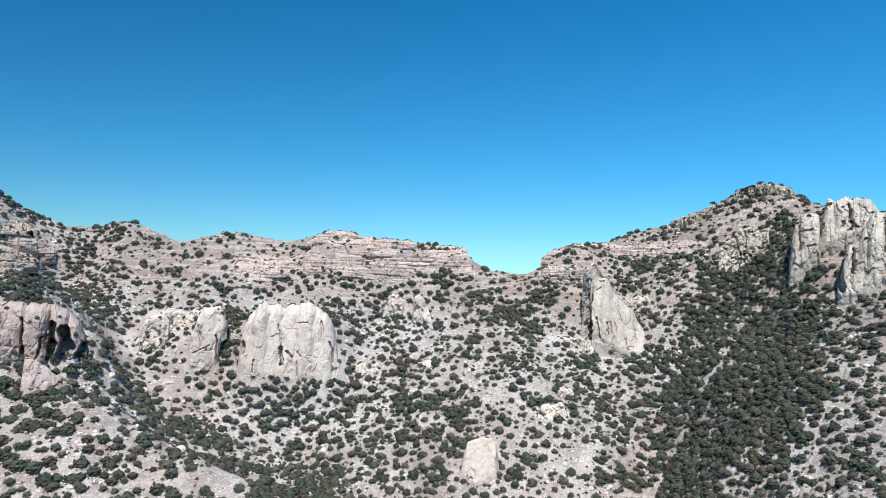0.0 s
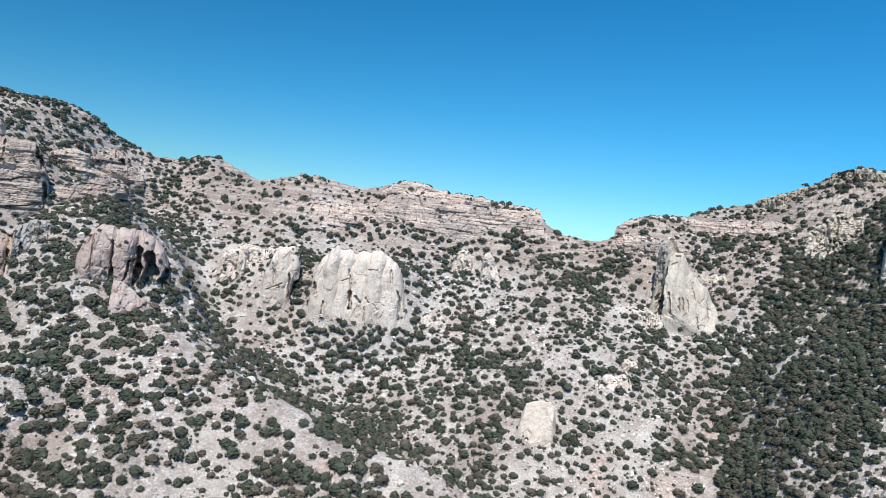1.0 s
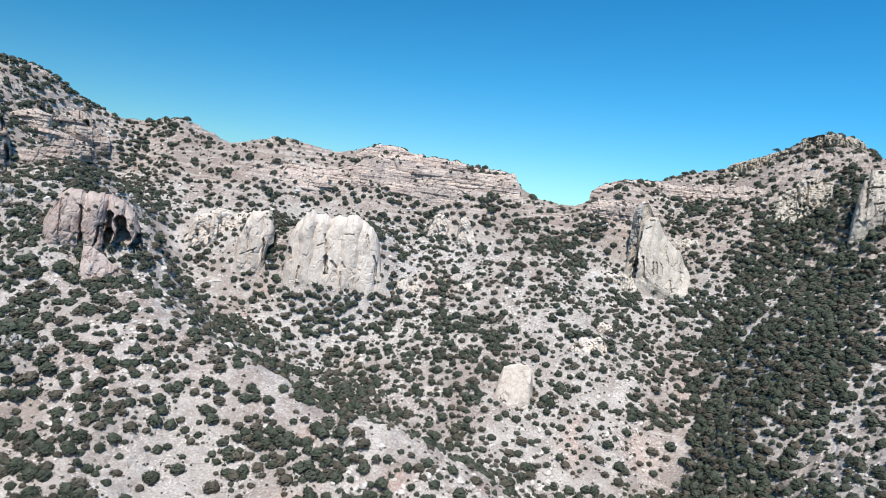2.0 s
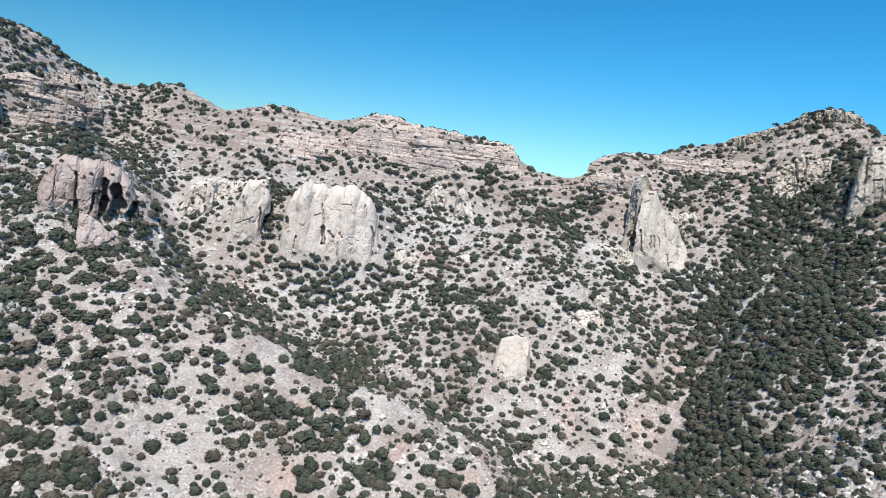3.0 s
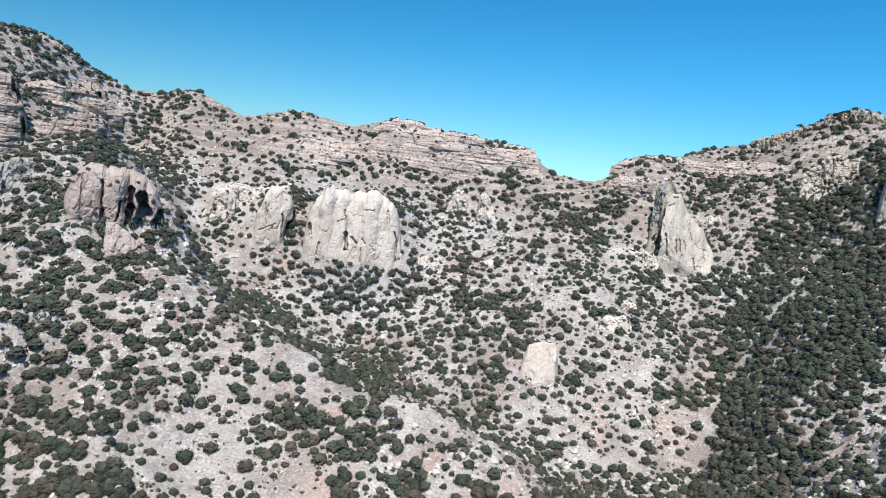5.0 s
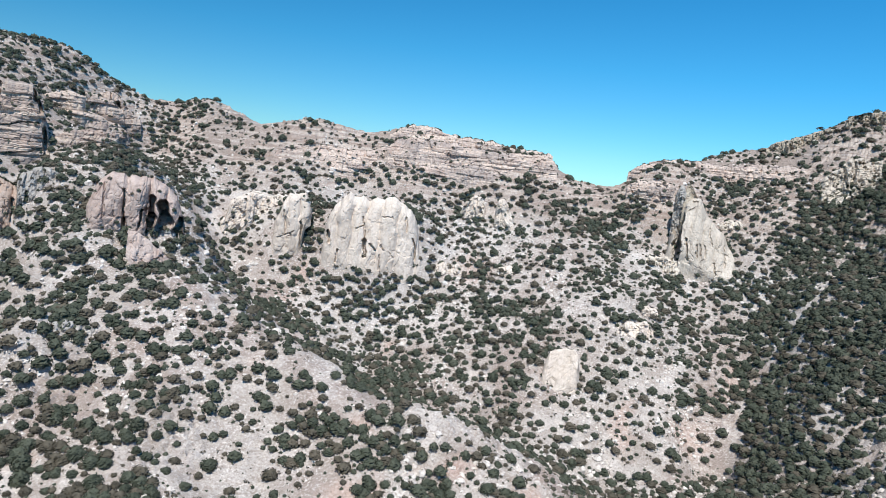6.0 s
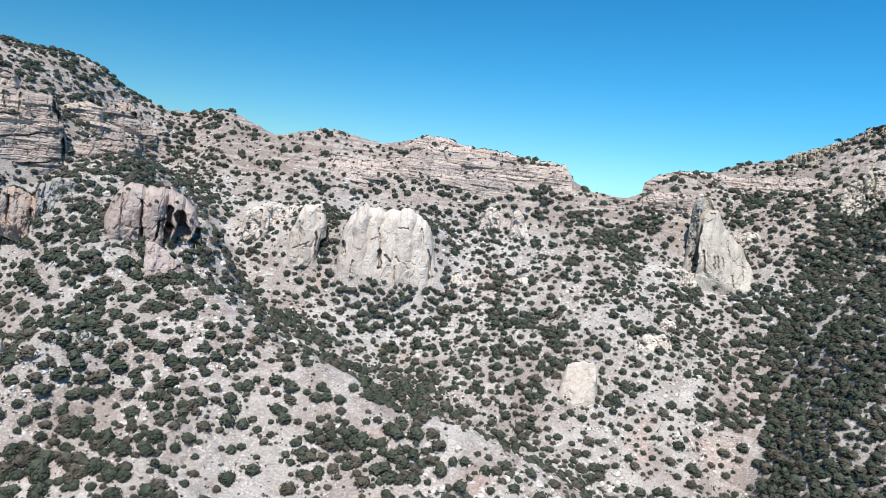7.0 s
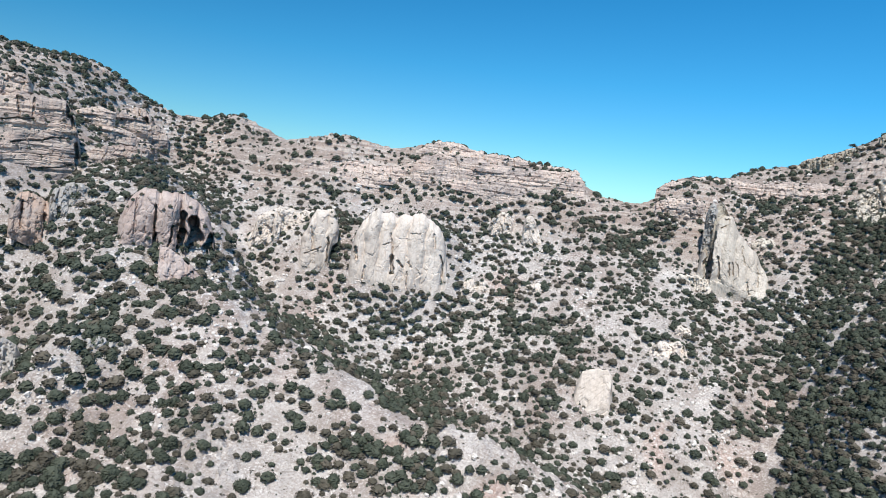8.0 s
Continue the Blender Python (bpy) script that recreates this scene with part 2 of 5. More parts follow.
# ---- the hillside ----
# lines of the land: crests, breaks of slope and stream beds (x, y, z)
LAND = {
    "main_crest": [(-339, 391, 188.9), (-316, 415, 185.0), (-300, 434, 185.4), (-289, 446, 178.7), (-272, 464, 165.0), (-246, 483, 160.6), (-222, 477, 164.4), (-196, 467, 151.2), (-174, 451, 148.7), (-136, 443, 157.0), (-113, 443, 148.7), (-92, 446, 153.3), (-75, 448, 161.6), (-49, 443, 152.2), (-17, 440, 153.4), (11, 439, 152.1), (20, 436, 142.2), (37, 433, 140.4), (56, 432, 139.8), (65, 427, 148.2), (82, 433, 158.2), (129, 467, 172.5), (162, 440, 175.4), (183, 440, 196.2), (207, 445, 201.9), (218, 434, 197.8), (224, 423, 191.0), (232, 408, 183.5), (246, 387, 175.8)],
    "cliff_foot": [(-207, 297, 111), (-255, 423, 127), (-237, 451, 130), (-207, 437, 133), (-187, 429, 126), (-146, 413, 125), (-110, 423, 125), (-72, 421, 133), (-28, 430, 139), (15, 424, 137), (51, 428, 137), (73, 415, 144), (114, 424, 150), (147, 428, 162), (169, 408, 165)],
    "upper_slope": [(-237, 311, 106), (-184, 349, 113), (-178, 403, 109), (-131, 376, 98), (-105, 402, 109), (-76, 394, 110), (-44, 403, 108), (-21, 403, 110), (15, 400, 119), (49, 404, 123), (71, 403, 123), (114, 407, 135), (140, 398, 145), (170, 392, 150), (180, 351, 154)],
    "mid_slope": [(-228, 284, 79), (-189, 271, 91), (-165, 273, 85), (-166, 323, 86), (-158, 368, 76), (-126, 365, 78), (-89, 355, 69), (-51, 355, 68), (-17, 366, 83), (16, 357, 87), (43, 346, 92), (74, 373, 98), (101, 363, 92), (120, 365, 106), (141, 359, 115), (172, 349, 136)],
    "gully_bed": [(-141, 324, 76), (-112, 325, 60), (-79, 317, 45), (-40, 284, 40), (-10, 287, 36), (15, 274, 36), (40, 271, 29)],
    "spur_crest": [(-146, 270, 85), (-130, 272, 81), (-117, 268, 76), (-102, 262, 70), (-88, 257, 68), (-74, 250, 65), (-64, 244, 60), (-51, 238, 56), (-39, 234, 58), (-26, 229, 57), (-16, 227, 53), (0, 231, 48), (23, 235, 37)],
    "gully_wall": [(-118, 286, 65), (-95, 280, 56), (-70, 272, 48), (-45, 260, 44), (-22, 252, 43)],
    "spur_flank": [(-175, 230, 73), (-190, 232, 52), (-174, 249, 67), (-152, 217, 47), (-147, 237, 65), (-122, 225, 56), (-124, 199, 43), (-162, 197, 35), (-100, 225, 48), (-91, 206, 36), (-78, 219, 42), (-55, 210, 41), (-33, 216, 43), (-11, 209, 42)],
    "lower_slope": [(-13, 324, 58), (15, 296, 50), (16, 332, 74), (43, 316, 63), (65, 317, 71), (60, 281, 47), (41, 286, 42)],
    "right_gully": [(145, 382, 129), (136, 352, 107), (123, 326, 86), (106, 309, 64), (88, 287, 47), (80, 275, 31)],
    "right_slope": [(141, 334, 109), (159, 321, 116), (126, 312, 92), (142, 282, 101), (123, 296, 81), (130, 250, 81), (110, 263, 71), (136, 242, 85), (107, 252, 59), (103, 240, 51), (110, 201, 65), (92, 255, 45)],
    "rock_shoulders": [(-100, 377, 107), (-82, 379, 112), (-62, 379, 110), (-126, 388, 109), (-182, 316, 113), (-164, 322, 107), (-186, 304, 112)],
    "rock_feet": [(-100, 357, 75), (-86, 353, 66), (-76, 351, 60), (-62, 352, 57), (-50, 358, 65), (-130, 366, 80), (-120, 367, 78), (-168, 284, 90), (-150, 284, 82)],
    "back_slope": [(-339, 461, 151), (-289, 516, 141), (-246, 553, 122), (-136, 513, 120), (-49, 513, 120), (56, 502, 104), (129, 537, 134), (207, 515, 168), (246, 457, 140)],
    "outer": [(-420, 240, 135), (-330, 120, 50), (-250, 80, 35), (-150, 110, 18), (0, 125, 18), (110, 120, 38), (200, 140, 90), (300, 190, 140), (320, 330, 150), (330, 480, 140), (-480, 420, 205)],
    "left_bench": [(-222, 301, 114), (-262, 318, 143), (-250, 347, 140), (-312, 330, 154), (-305, 280, 128), (-290, 390, 166)],
}


def lay_land():
    pts = np.array([p for line in LAND.values() for p in line], float)
    p, z = pts[:, :2], pts[:, 2]
    count = len(p)
    r2 = ((p[:, None] - p[None]) ** 2).sum(-1)
    m = np.zeros((count + 3, count + 3))
    m[:count, :count] = 0.005 * r2 * np.log(r2 + 1e-9) + 0.12 * np.eye(count)
    m[:count, count], m[:count, count + 1:] = 1, p / 100
    m[count:, :count] = m[:count, count:].T
    return p, np.linalg.solve(m, np.concatenate([z, [0, 0, 0]]))


LAND_P, LAND_C = lay_land()


def base_height(x, y):
    """The land's form without its small relief: a thin plate over the lines of the land."""
    x, y = np.asarray(x, float), np.asarray(y, float)
    cx, cy = np.clip(x, -470, 320), np.clip(y, 110, 560)
    out = np.empty(cx.size)
    fx, fy, count = cx.ravel(), cy.ravel(), len(LAND_P)
    for k in range(0, fx.size, 20000):
        q = np.stack([fx[k:k + 20000], fy[k:k + 20000]], -1)
        r2 = ((q[:, None] - LAND_P[None]) ** 2).sum(-1)
        out[k:k + 20000] = 0.005 * (r2 * np.log(r2 + 1e-9)) @ LAND_C[:count] + LAND_C[count] + q @ LAND_C[count + 1:] / 100
    z = out.reshape(cx.shape)
    # the far country sinks to a low plain; the near side climbs to the line that the camera rides on
    off = np.hypot(x - cx, np.maximum(y - 560, 0))
    z = z + (5 - z) * step(0, 500, off)
    bank = 136 - 1.35 * (y + 4)
    return np.where(y < 110, np.maximum(np.minimum(bank, 136), z), z)


def height(x, y):
    """The land with its relief."""
    z = base_height(x, y)
    near = step(95, 130, y)
    rel = 2.0 * fbm(x / 34, y / 34, 3, 3) + 1.1 * (np.abs(fbm(x / 13, y / 26, 9, 2)) - 0.4) + 0.45 * fbm(x / 5, y / 5, 21, 3)
    z = z + near * rel * (1 - 0.6 * step(128, 142, z))
    # rocky patches with broken steps
    rocky = step(0.02, 0.4, fbm(x / 30, y / 30, 51, 3)) * near
    warp = 0.5 * fbm(x / 6, y / 6, 55, 2)
    lev, joint = blocks(x / 4.6 + warp, y / 3.1 + warp, 57)
    lev2, _ = blocks(x / 2.1 - warp, y / 1.7 + warp, 58)
    z = z + rocky * (0.75 * lev + 0.35 * lev2 - 0.4 * (1 - step(0.0, 0.15, joint))) + 0.16 * near * lev2
    # level ledges on the high ground
    ledge = step(112, 128, z) * np.maximum(step(330, 385, y), step(205, 235, -x)) * (0.55 + 0.45 * vnoise(x / 40, y / 40, 5))
    rise = 4.2 + 1.2 * vnoise(x / 60, y / 60, 8)
    s = z / rise + 0.25 * fbm(x / 22, y / 22, 31, 2)
    fr = s - np.floor(s)
    return z + ledge * rise * 0.9 * (step(0.34, 0.66, fr) - fr)


def build_ground():
    def axis(lo, hi, fine, far):
        mid = np.arange(lo, hi + fine, fine)
        out = fine * 1.35 ** np.arange(1, 26)
        out = np.cumsum(out)
        out = out[out < far]
        return np.concatenate([lo - out[::-1], mid, mid[-1] + out])
    xs, ys = axis(-390, 262, 1.25, 4200), axis(158, 495, 1.25, 4200)
    x, y = np.meshgrid(xs, ys, indexing="ij")
    z = height(x, y)
    v = np.stack([x, y, z], -1).reshape(-1, 3)
    ob = mesh_object("ground", v, grid_faces(len(xs), len(ys)), [GROUND])
    return tagged(ob, "dry pinkish-grey mountainside of scree, ledges and gullies", "hillside", kind="structure")


build_ground()


# ---- rocks ----
LEDGE_PLANTS, FOOT_PLANTS = [], []


def rock_face(name, label, category, origin, heading, outline, bulge, back, mats, seed, ribs=1.0, cell=0.6, ledges=0.0, joints=(4.0, 7.0), rough=0.7, lean=0.0, wide=6, swell=1.0, slits=(), plants=6, skirt=0.3, columns=(), whole=None, parent=None):
    """A standing mass of rock. outline: (u, foot, top) along the heading from the origin, in metres; bulge towards the viewer, back
    into the hill; slits: (u, z, u, z, width, depth) along a line; columns: (u, half width, proud) of upright rounded ribs; plants root
    on its ledges, and along its foot (skirt, a metre); whole: the first and last u and the height of the mass that it is a part of."""
    o = np.array(outline, float)
    cell = 0.45 if ledges or columns else cell
    u = np.arange(o[0, 0], o[-1, 0] + cell, cell)
    u[-1] = o[-1, 0]
    foot, top = np.interp(u, o[:, 0], o[:, 1]), np.interp(u, o[:, 0], o[:, 2])
    first, last, span = whole or (u[0], u[-1], (o[:, 2] - o[:, 1]).max())
    ragged = min(1.0, 0.25 + rough)
    top = top + ragged * (0.02 * span * fbm(u / 3.0, 0 * u, seed + 1, 3) + 0.5 * blocks(u / 2.3, 0 * u, seed + 15)[0]) * step(0.1, 0.3, (top - foot) / span)
    nv = max(8, int(span / cell))
    w = np.linspace(0, 1, nv)
    U, V = np.meshgrid(u, w, indexing="ij")
    Z = foot[:, None] + (top - foot)[:, None] * V
    s = np.clip((U - first) / (last - first) * 2 - 1, -1, 1)
    across = np.clip(1 - np.abs(s) ** wide, 0, 1) ** 0.5
    edge = across * np.clip(1 - V ** 6, 0, 1) ** 0.5
    thick = np.clip((top - foot) / (0.35 * span), 0.15, 1)[:, None]
    bw, bh = joints
    warp = 0.35 * fbm(U / 5, Z / 5, seed + 6, 2)
    warp = warp * (0.3 if ledges else 1.0)
    lev, gap = blocks(U / bw + warp, Z / bh + warp, seed + 11)
    lev2, gap2 = blocks(U / (0.4 * bw) - warp, Z / (0.35 * bh) + warp, seed + 13)
    rel = 2.6 * swell * fbm(U / 10, Z / 16, seed, 2) + ribs * 1.2 * (0.5 - np.abs(fbm(U / 4, Z / 26, seed + 5, 3))) + (0.08 + 0.25 * rough) * fbm(U / 1.8, Z / 2.4, seed + 9, 3)
    rel = rel + rough * (0.95 * lev - 0.8 * (1 - step(0.0, 0.12, gap)) + 0.4 * lev2 - 0.25 * (1 - step(0.0, 0.2, gap2)))
    if columns:
        sway = 0.9 * fbm(0 * U, Z / 9, seed + 41, 2)
        ribbed = np.full(U.shape, -2.5)
        for k, (cu, half, proud) in enumerate(columns):
            way = (U + sway + 0.5 * vnoise(Z / 6, 0 * Z + k, seed + 43) - cu) / half
            ribbed = np.maximum(ribbed, proud + 0.9 * half * np.sqrt(np.clip(1 - way * way, 0, 1)) - 6 * np.clip(np.abs(way) - 1, 0, None))
        rel = rel + 2.2 + (ribbed - 2.2) * (0.35 + 0.65 * step(0.15, 0.75, V))
    if ledges:
        q = Z / 3.4 + 0.9 * vnoise(Z / 5.5, 0 * Z, seed + 2) + 0.3 * fbm(U / 16, Z / 40, seed + 3, 2)
        row = np.floor(q)
        out = vnoise(row * 7.3, U / 22 + row * 3.1, seed + 4)
        thin = Z / 1.25 + 0.8 * vnoise(Z / 3.1, 0 * Z, seed + 21) + 0.25 * fbm(U / 9, Z / 30, seed + 22, 2)
        band = np.floor(thin)
        fine = vnoise(band * 5.7, U / 8 + band * 1.9, seed + 23)
        rel = rel + 0.45 * ledges * (fine - 0.7 * (1 - step(0.0, 0.3, thin - band)) * step(-0.2, 0.5, vnoise(U / 5, band * 3.3, seed + 24)))
        rel = rel * 0.8 + ledges * (1.3 * out - 0.9 * (1 - step(0.0, 0.16, q - row)) * (0.5 + 0.5 * vnoise(U / 7, row * 2.7, seed + 8)))
    D = edge * thick * bulge * np.clip(0.4 + 1.8 * V, 0, 1) + rel * np.clip(edge * 1.6, 0, 1) * np.clip(0.4 + 2 * V, 0, 1) - lean * V
    wob_u, wob_z = 0.8 * fbm(U / 3.5, Z / 3.5, seed + 31, 3), 0.8 * fbm(U / 3.5, Z / 3.5, seed + 33, 3)
    for u0, z0, u1, z1, width, depth in slits:
        eu, ez = u1 - u0, z1 - z0
        k = min(1.0, 0.45 + 0.3 * width)
        qu, qz = U + k * wob_u - u0, Z + k * wob_z - z0
        along = np.clip((qu * eu + qz * ez) / (eu * eu + ez * ez), 0, 1)
        D = D - depth * (1 - step(0.75, 1.15, np.hypot(qu - along * eu, qz - along * ez) / max(width, 0.75 * cell)))
    c, si = math.cos(radians(heading)), math.sin(radians(heading))
    px, py = origin[0] + U * c + D * si, origin[1] + U * si - D * c
    front = np.stack([px, py, Z], -1).reshape(-1, 3)
    # places for plants: the treads of ledges, the brow, and the ground along the foot
    rng = np.random.default_rng(seed + 900)
    tread = np.gradient(D, axis=1) / np.maximum(np.gradient(Z, axis=1), 0.05)
    spots = np.argwhere((tread < -0.55) & (V > 0.25) & (V < 0.97) & (np.abs(s) < 0.93))
    if len(spots):
        for a, b in spots[rng.integers(0, len(spots), plants)]:
            LEDGE_PLANTS.append((px[a, b], py[a, b], Z[a, b] - 0.2, rng.uniform(0.5, 1.5)))
    for a in rng.integers(0, len(u), int(0.5 * skirt * (u[-1] - u[0]) + 0.5)):
        LEDGE_PLANTS.append((px[a, -1] - 1.5 * si, py[a, -1] + 1.5 * c, Z[a, -1] - 0.5, rng.uniform(0.7, 1.7)))
    for a in rng.integers(0, len(u), int(2.2 * skirt * (u[-1] - u[0]))):
        out = rng.uniform(0.5, 7.0)
        FOOT_PLANTS.append((px[a, nv // 5] + out * si, py[a, nv // 5] - out * c, rng.uniform(1.0, 2.9)))
    B = -back * np.maximum(edge * thick, 0.02) - lean * V
    rear = np.stack([origin[0] + U * c + B * si, origin[1] + U * si - B * c, Z], -1)
    a, b = sorted({*range(0, len(u), 5), len(u) - 1}), sorted({*range(0, nv, 4), nv - 1, nv - 2})
    rear = rear[np.ix_(a, b)].reshape(-1, 3)
    n = len(front)
    f = np.concatenate([grid_faces(len(u), nv), grid_faces(len(a), len(b), True) + n])
    ob = mesh_object(name, np.concatenate([front, rear]), f, mats, parent)
    return tagged(ob, label, category) if parent is None else ob


def rock_mass(name, label, category, origin, heading, outline, splits, bulge, back, mats, seed, **kw):
    """A thing of several buttresses, parted at the splits along the outline."""
    thing = tagged(new(name), label, category)
    o = np.array(outline, float)
    thing.location = (origin[0], origin[1], o[:, 1].min())
    cuts = [o[0, 0], *splits, o[-1, 0]]
    whole = (o[0, 0], o[-1, 0], (o[:, 2] - o[:, 1]).max())
    for u0, u1 in zip(cuts[:-1], cuts[1:]):
        us = [u0, *[u for u in o[:, 0] if u0 + 0.3 < u < u1 - 0.3], u1]
        sub = [(u, float(np.interp(u, o[:, 0], o[:, 1])), float(np.interp(u, o[:, 0], o[:, 2]))) for u in us]
        ob = rock_face("buttress", "", "", origin, heading, sub, bulge, back, mats, seed, wide=8, whole=whole, parent=thing, **kw)
        ob.location = (-thing.location[0], -thing.location[1], -thing.location[2])
    return thing


rock_mass("rock_outcrop", "large pale cream rock outcrop with smooth face and dark cracks", "rock outcrop", (-78.6, 367.1), 7.6,
          [(-27.0, 84.8, 98.0), (-25.6, 80.1, 106.2), (-22.6, 75.1, 112.8), (-19.8, 72.9, 115.0), (-18.2, 71.2, 118.5), (-15.6, 69.0, 120.8), (-12.2, 67.5, 118.6), (-10.6, 66.0, 119.0), (-8.4, 65.2, 120.0), (-4.9, 63.7, 118.0), (-3.4, 62.6, 119.0), (-0.8, 62.3, 120.4), (2.8, 61.8, 118.6), (4.0, 61.3, 120.0), (7.2, 60.5, 121.6), (11.6, 60.0, 119.2), (14.2, 59.2, 117.4), (18.0, 58.4, 115.2), (21.0, 62.2, 110.6), (23.0, 64.0, 104.7), (24.6, 66.4, 95.4), (28.1, 72.3, 87.4)],
          (-19.6, -4.6, 3.0), 4.5, 16.0, [PALE], 11, ribs=0.3, rough=0.26, swell=0.4, joints=(4.5, 12.0), lean=5.0, skirt=0.5, plants=0,
          columns=((-23.2, 3.8, -0.6), (-15.8, 4.4, 0.2), (-8.6, 4.1, 0.0), (-0.9, 4.3, 0.3), (7.4, 5.3, 0.6), (17.0, 6.0, 0.0), (25.0, 3.5, -1.2)),
          slits=((-6.9, 109.3, -5.1, 98.7, 0.35, 1.6), (-5.2, 97.6, -4.4, 88.5, 0.9, 5), (-10.4, 102.9, -6.6, 104.6, 0.3, 1.4), (-2.0, 96.2, 1.0, 93.0, 0.7, 2.6), (4.1, 95.8, 5.3, 93.6, 0.5, 1.8), (3.6, 90.3, 5.2, 78.4, 0.3, 1.2), (-24.6, 99.6, -23.6, 94.0, 0.8, 4), (-18.6, 91.2, -18.4, 83.9, 0.5, 2), (20.3, 100.9, 22.4, 89.7, 0.5, 2.2), (3.5, 110.7, 8.8, 111.6, 0.3, 1.2), (15.0, 112.0, 16.5, 105.0, 0.4, 1.4)))
rock_face("rock_outcrop", "narrow pale rock buttress standing in scrub", "rock outcrop", (-124.7, 372.0), 14.5, [(-9.6, 85.1, 99.8), (-6.8, 77.1, 105.9), (-5.4, 74.0, 111.7), (-2.8, 69.4, 115.5), (1.7, 69.0, 116.3), (3.9, 76.0, 116.6), (5.5, 84.6, 116.9), (6.9, 97.2, 115.1), (8.3, 98.6, 113.3), (9.8, 99.8, 108.5)], 2.0, 12.0, [PALE], 23, ribs=0.2, rough=0.3, swell=0.4, joints=(5.0, 8.0), wide=12, columns=((-5.6, 3.6, -0.2), (0.6, 3.4, 0.3), (6.4, 3.2, 0.0)), lean=2.0, slits=((-7.1, 92.4, -2.1, 93.9, 0.3, 1.8), (-1.6, 94.5, 1.2, 96.7, 0.3, 1.8), (4.5, 102.3, 5.3, 90.0, 0.5, 3), (-4.8, 106.8, -3.1, 94.7, 0.3, 1.2)))
rock_face("rock_outcrop", "broken pale rock ledges below a grassy bench", "rock outcrop", (-158.6, 381.8), 18.9, [(-9.2, 82.3, 93.2), (-6.2, 81.5, 99.8), (-4.7, 81.0, 106.3), (-2.9, 80.4, 107.6), (-1.1, 80.4, 108.9), (1.7, 80.3, 110.8), (4.3, 84.3, 110.6), (6.3, 88.5, 109.1), (8.8, 93.8, 105.7)], 2.5, 10.0, [PALE], 37, ribs=0.8, rough=0.9, joints=(2.2, 4.5), lean=3.0, plants=9)
rock_face("rock_outcrop", "low pale rock brow under a grassy bench", "rock outcrop", (-145.9, 389.2), 16.8, [(-13.1, 98.4, 110.3), (-7.6, 96.6, 113.5), (-1.8, 94.6, 113.3), (6.1, 94.9, 113.6), (11.9, 97.8, 113.3)], 2.5, 10.0, [PALE], 39, ribs=0.6, rough=0.8, joints=(2.4, 4.0), lean=2.0, plants=8)
rock_mass("rock_outcrop", "reddish rock bluff with deep dark hollows", "rock outcrop", (-171.3, 297.4), 25.9,
          [(-21.0, 89.6, 104.1), (-18.6, 88.4, 112.1), (-15.7, 87.4, 117.3), (-12.0, 86.2, 119.6), (-6.8, 85.0, 120.2), (-5.3, 85.0, 119.4), (0.2, 84.5, 119.8), (5.1, 85.4, 119.0), (7.3, 84.3, 118.2), (11.2, 82.4, 115.6), (15.1, 80.3, 110.5), (17.3, 79.7, 104.5), (19.4, 79.5, 92.4)],
          (-6.0, 2.6), 6.5, 26.0, [REDDISH], 41, ribs=0.2, rough=0.5, swell=0.5, joints=(5.0, 10.0),
          columns=((-16.0, 5.0, -0.4), (-10.0, 4.4, 0.3), (-2.2, 4.6, 0.6), (6.4, 3.4, 0.4), (13.0, 3.6, -0.3), (18.0, 2.6, -0.4)),
          slits=((-6.6, 113.4, -5.8, 100.3, 0.45, 3), (-6.0, 101.0, -5.2, 94.5, 0.8, 4), (0.8, 105.6, 0.4, 98.9, 0.5, 4), (0.9, 105.8, 3.8, 107.2, 0.5, 4), (0.4, 98.4, -3.0, 93.7, 0.3, 1.4), (4.4, 111.4, 4.6, 103.0, 1.1, 9), (4.6, 103.0, 4.8, 90.0, 1.5, 10), (8.4, 109.4, 9.8, 101.8, 2.1, 13), (9.9, 101.8, 10.2, 86.0, 3.1, 15), (13.0, 93.5, 17.0, 101.9, 1.4, 9), (17.0, 101.6, 17.3, 93.5, 0.8, 7), (-14.4, 115.6, -14.0, 101.1, 0.3, 1.2), (11.6, 97.0, 12.6, 88.0, 0.8, 6)))
rock_face("rock_outcrop", "smooth tan rock apron below a reddish bluff", "rock outcrop", (-152.1, 271.6), 24.8, [(-9.5, 89.8, 99.0), (-5.7, 82.9, 98.3), (-1.2, 79.2, 94.8), (1.9, 77.5, 92.6), (4.5, 76.7, 90.7), (6.2, 76.2, 89.3), (9.1, 77.5, 86.9)], 1.5, 8.0, [REDDISH], 47, ribs=0.3, rough=0.6, swell=0.6, lean=8.0, skirt=0.15, plants=0)
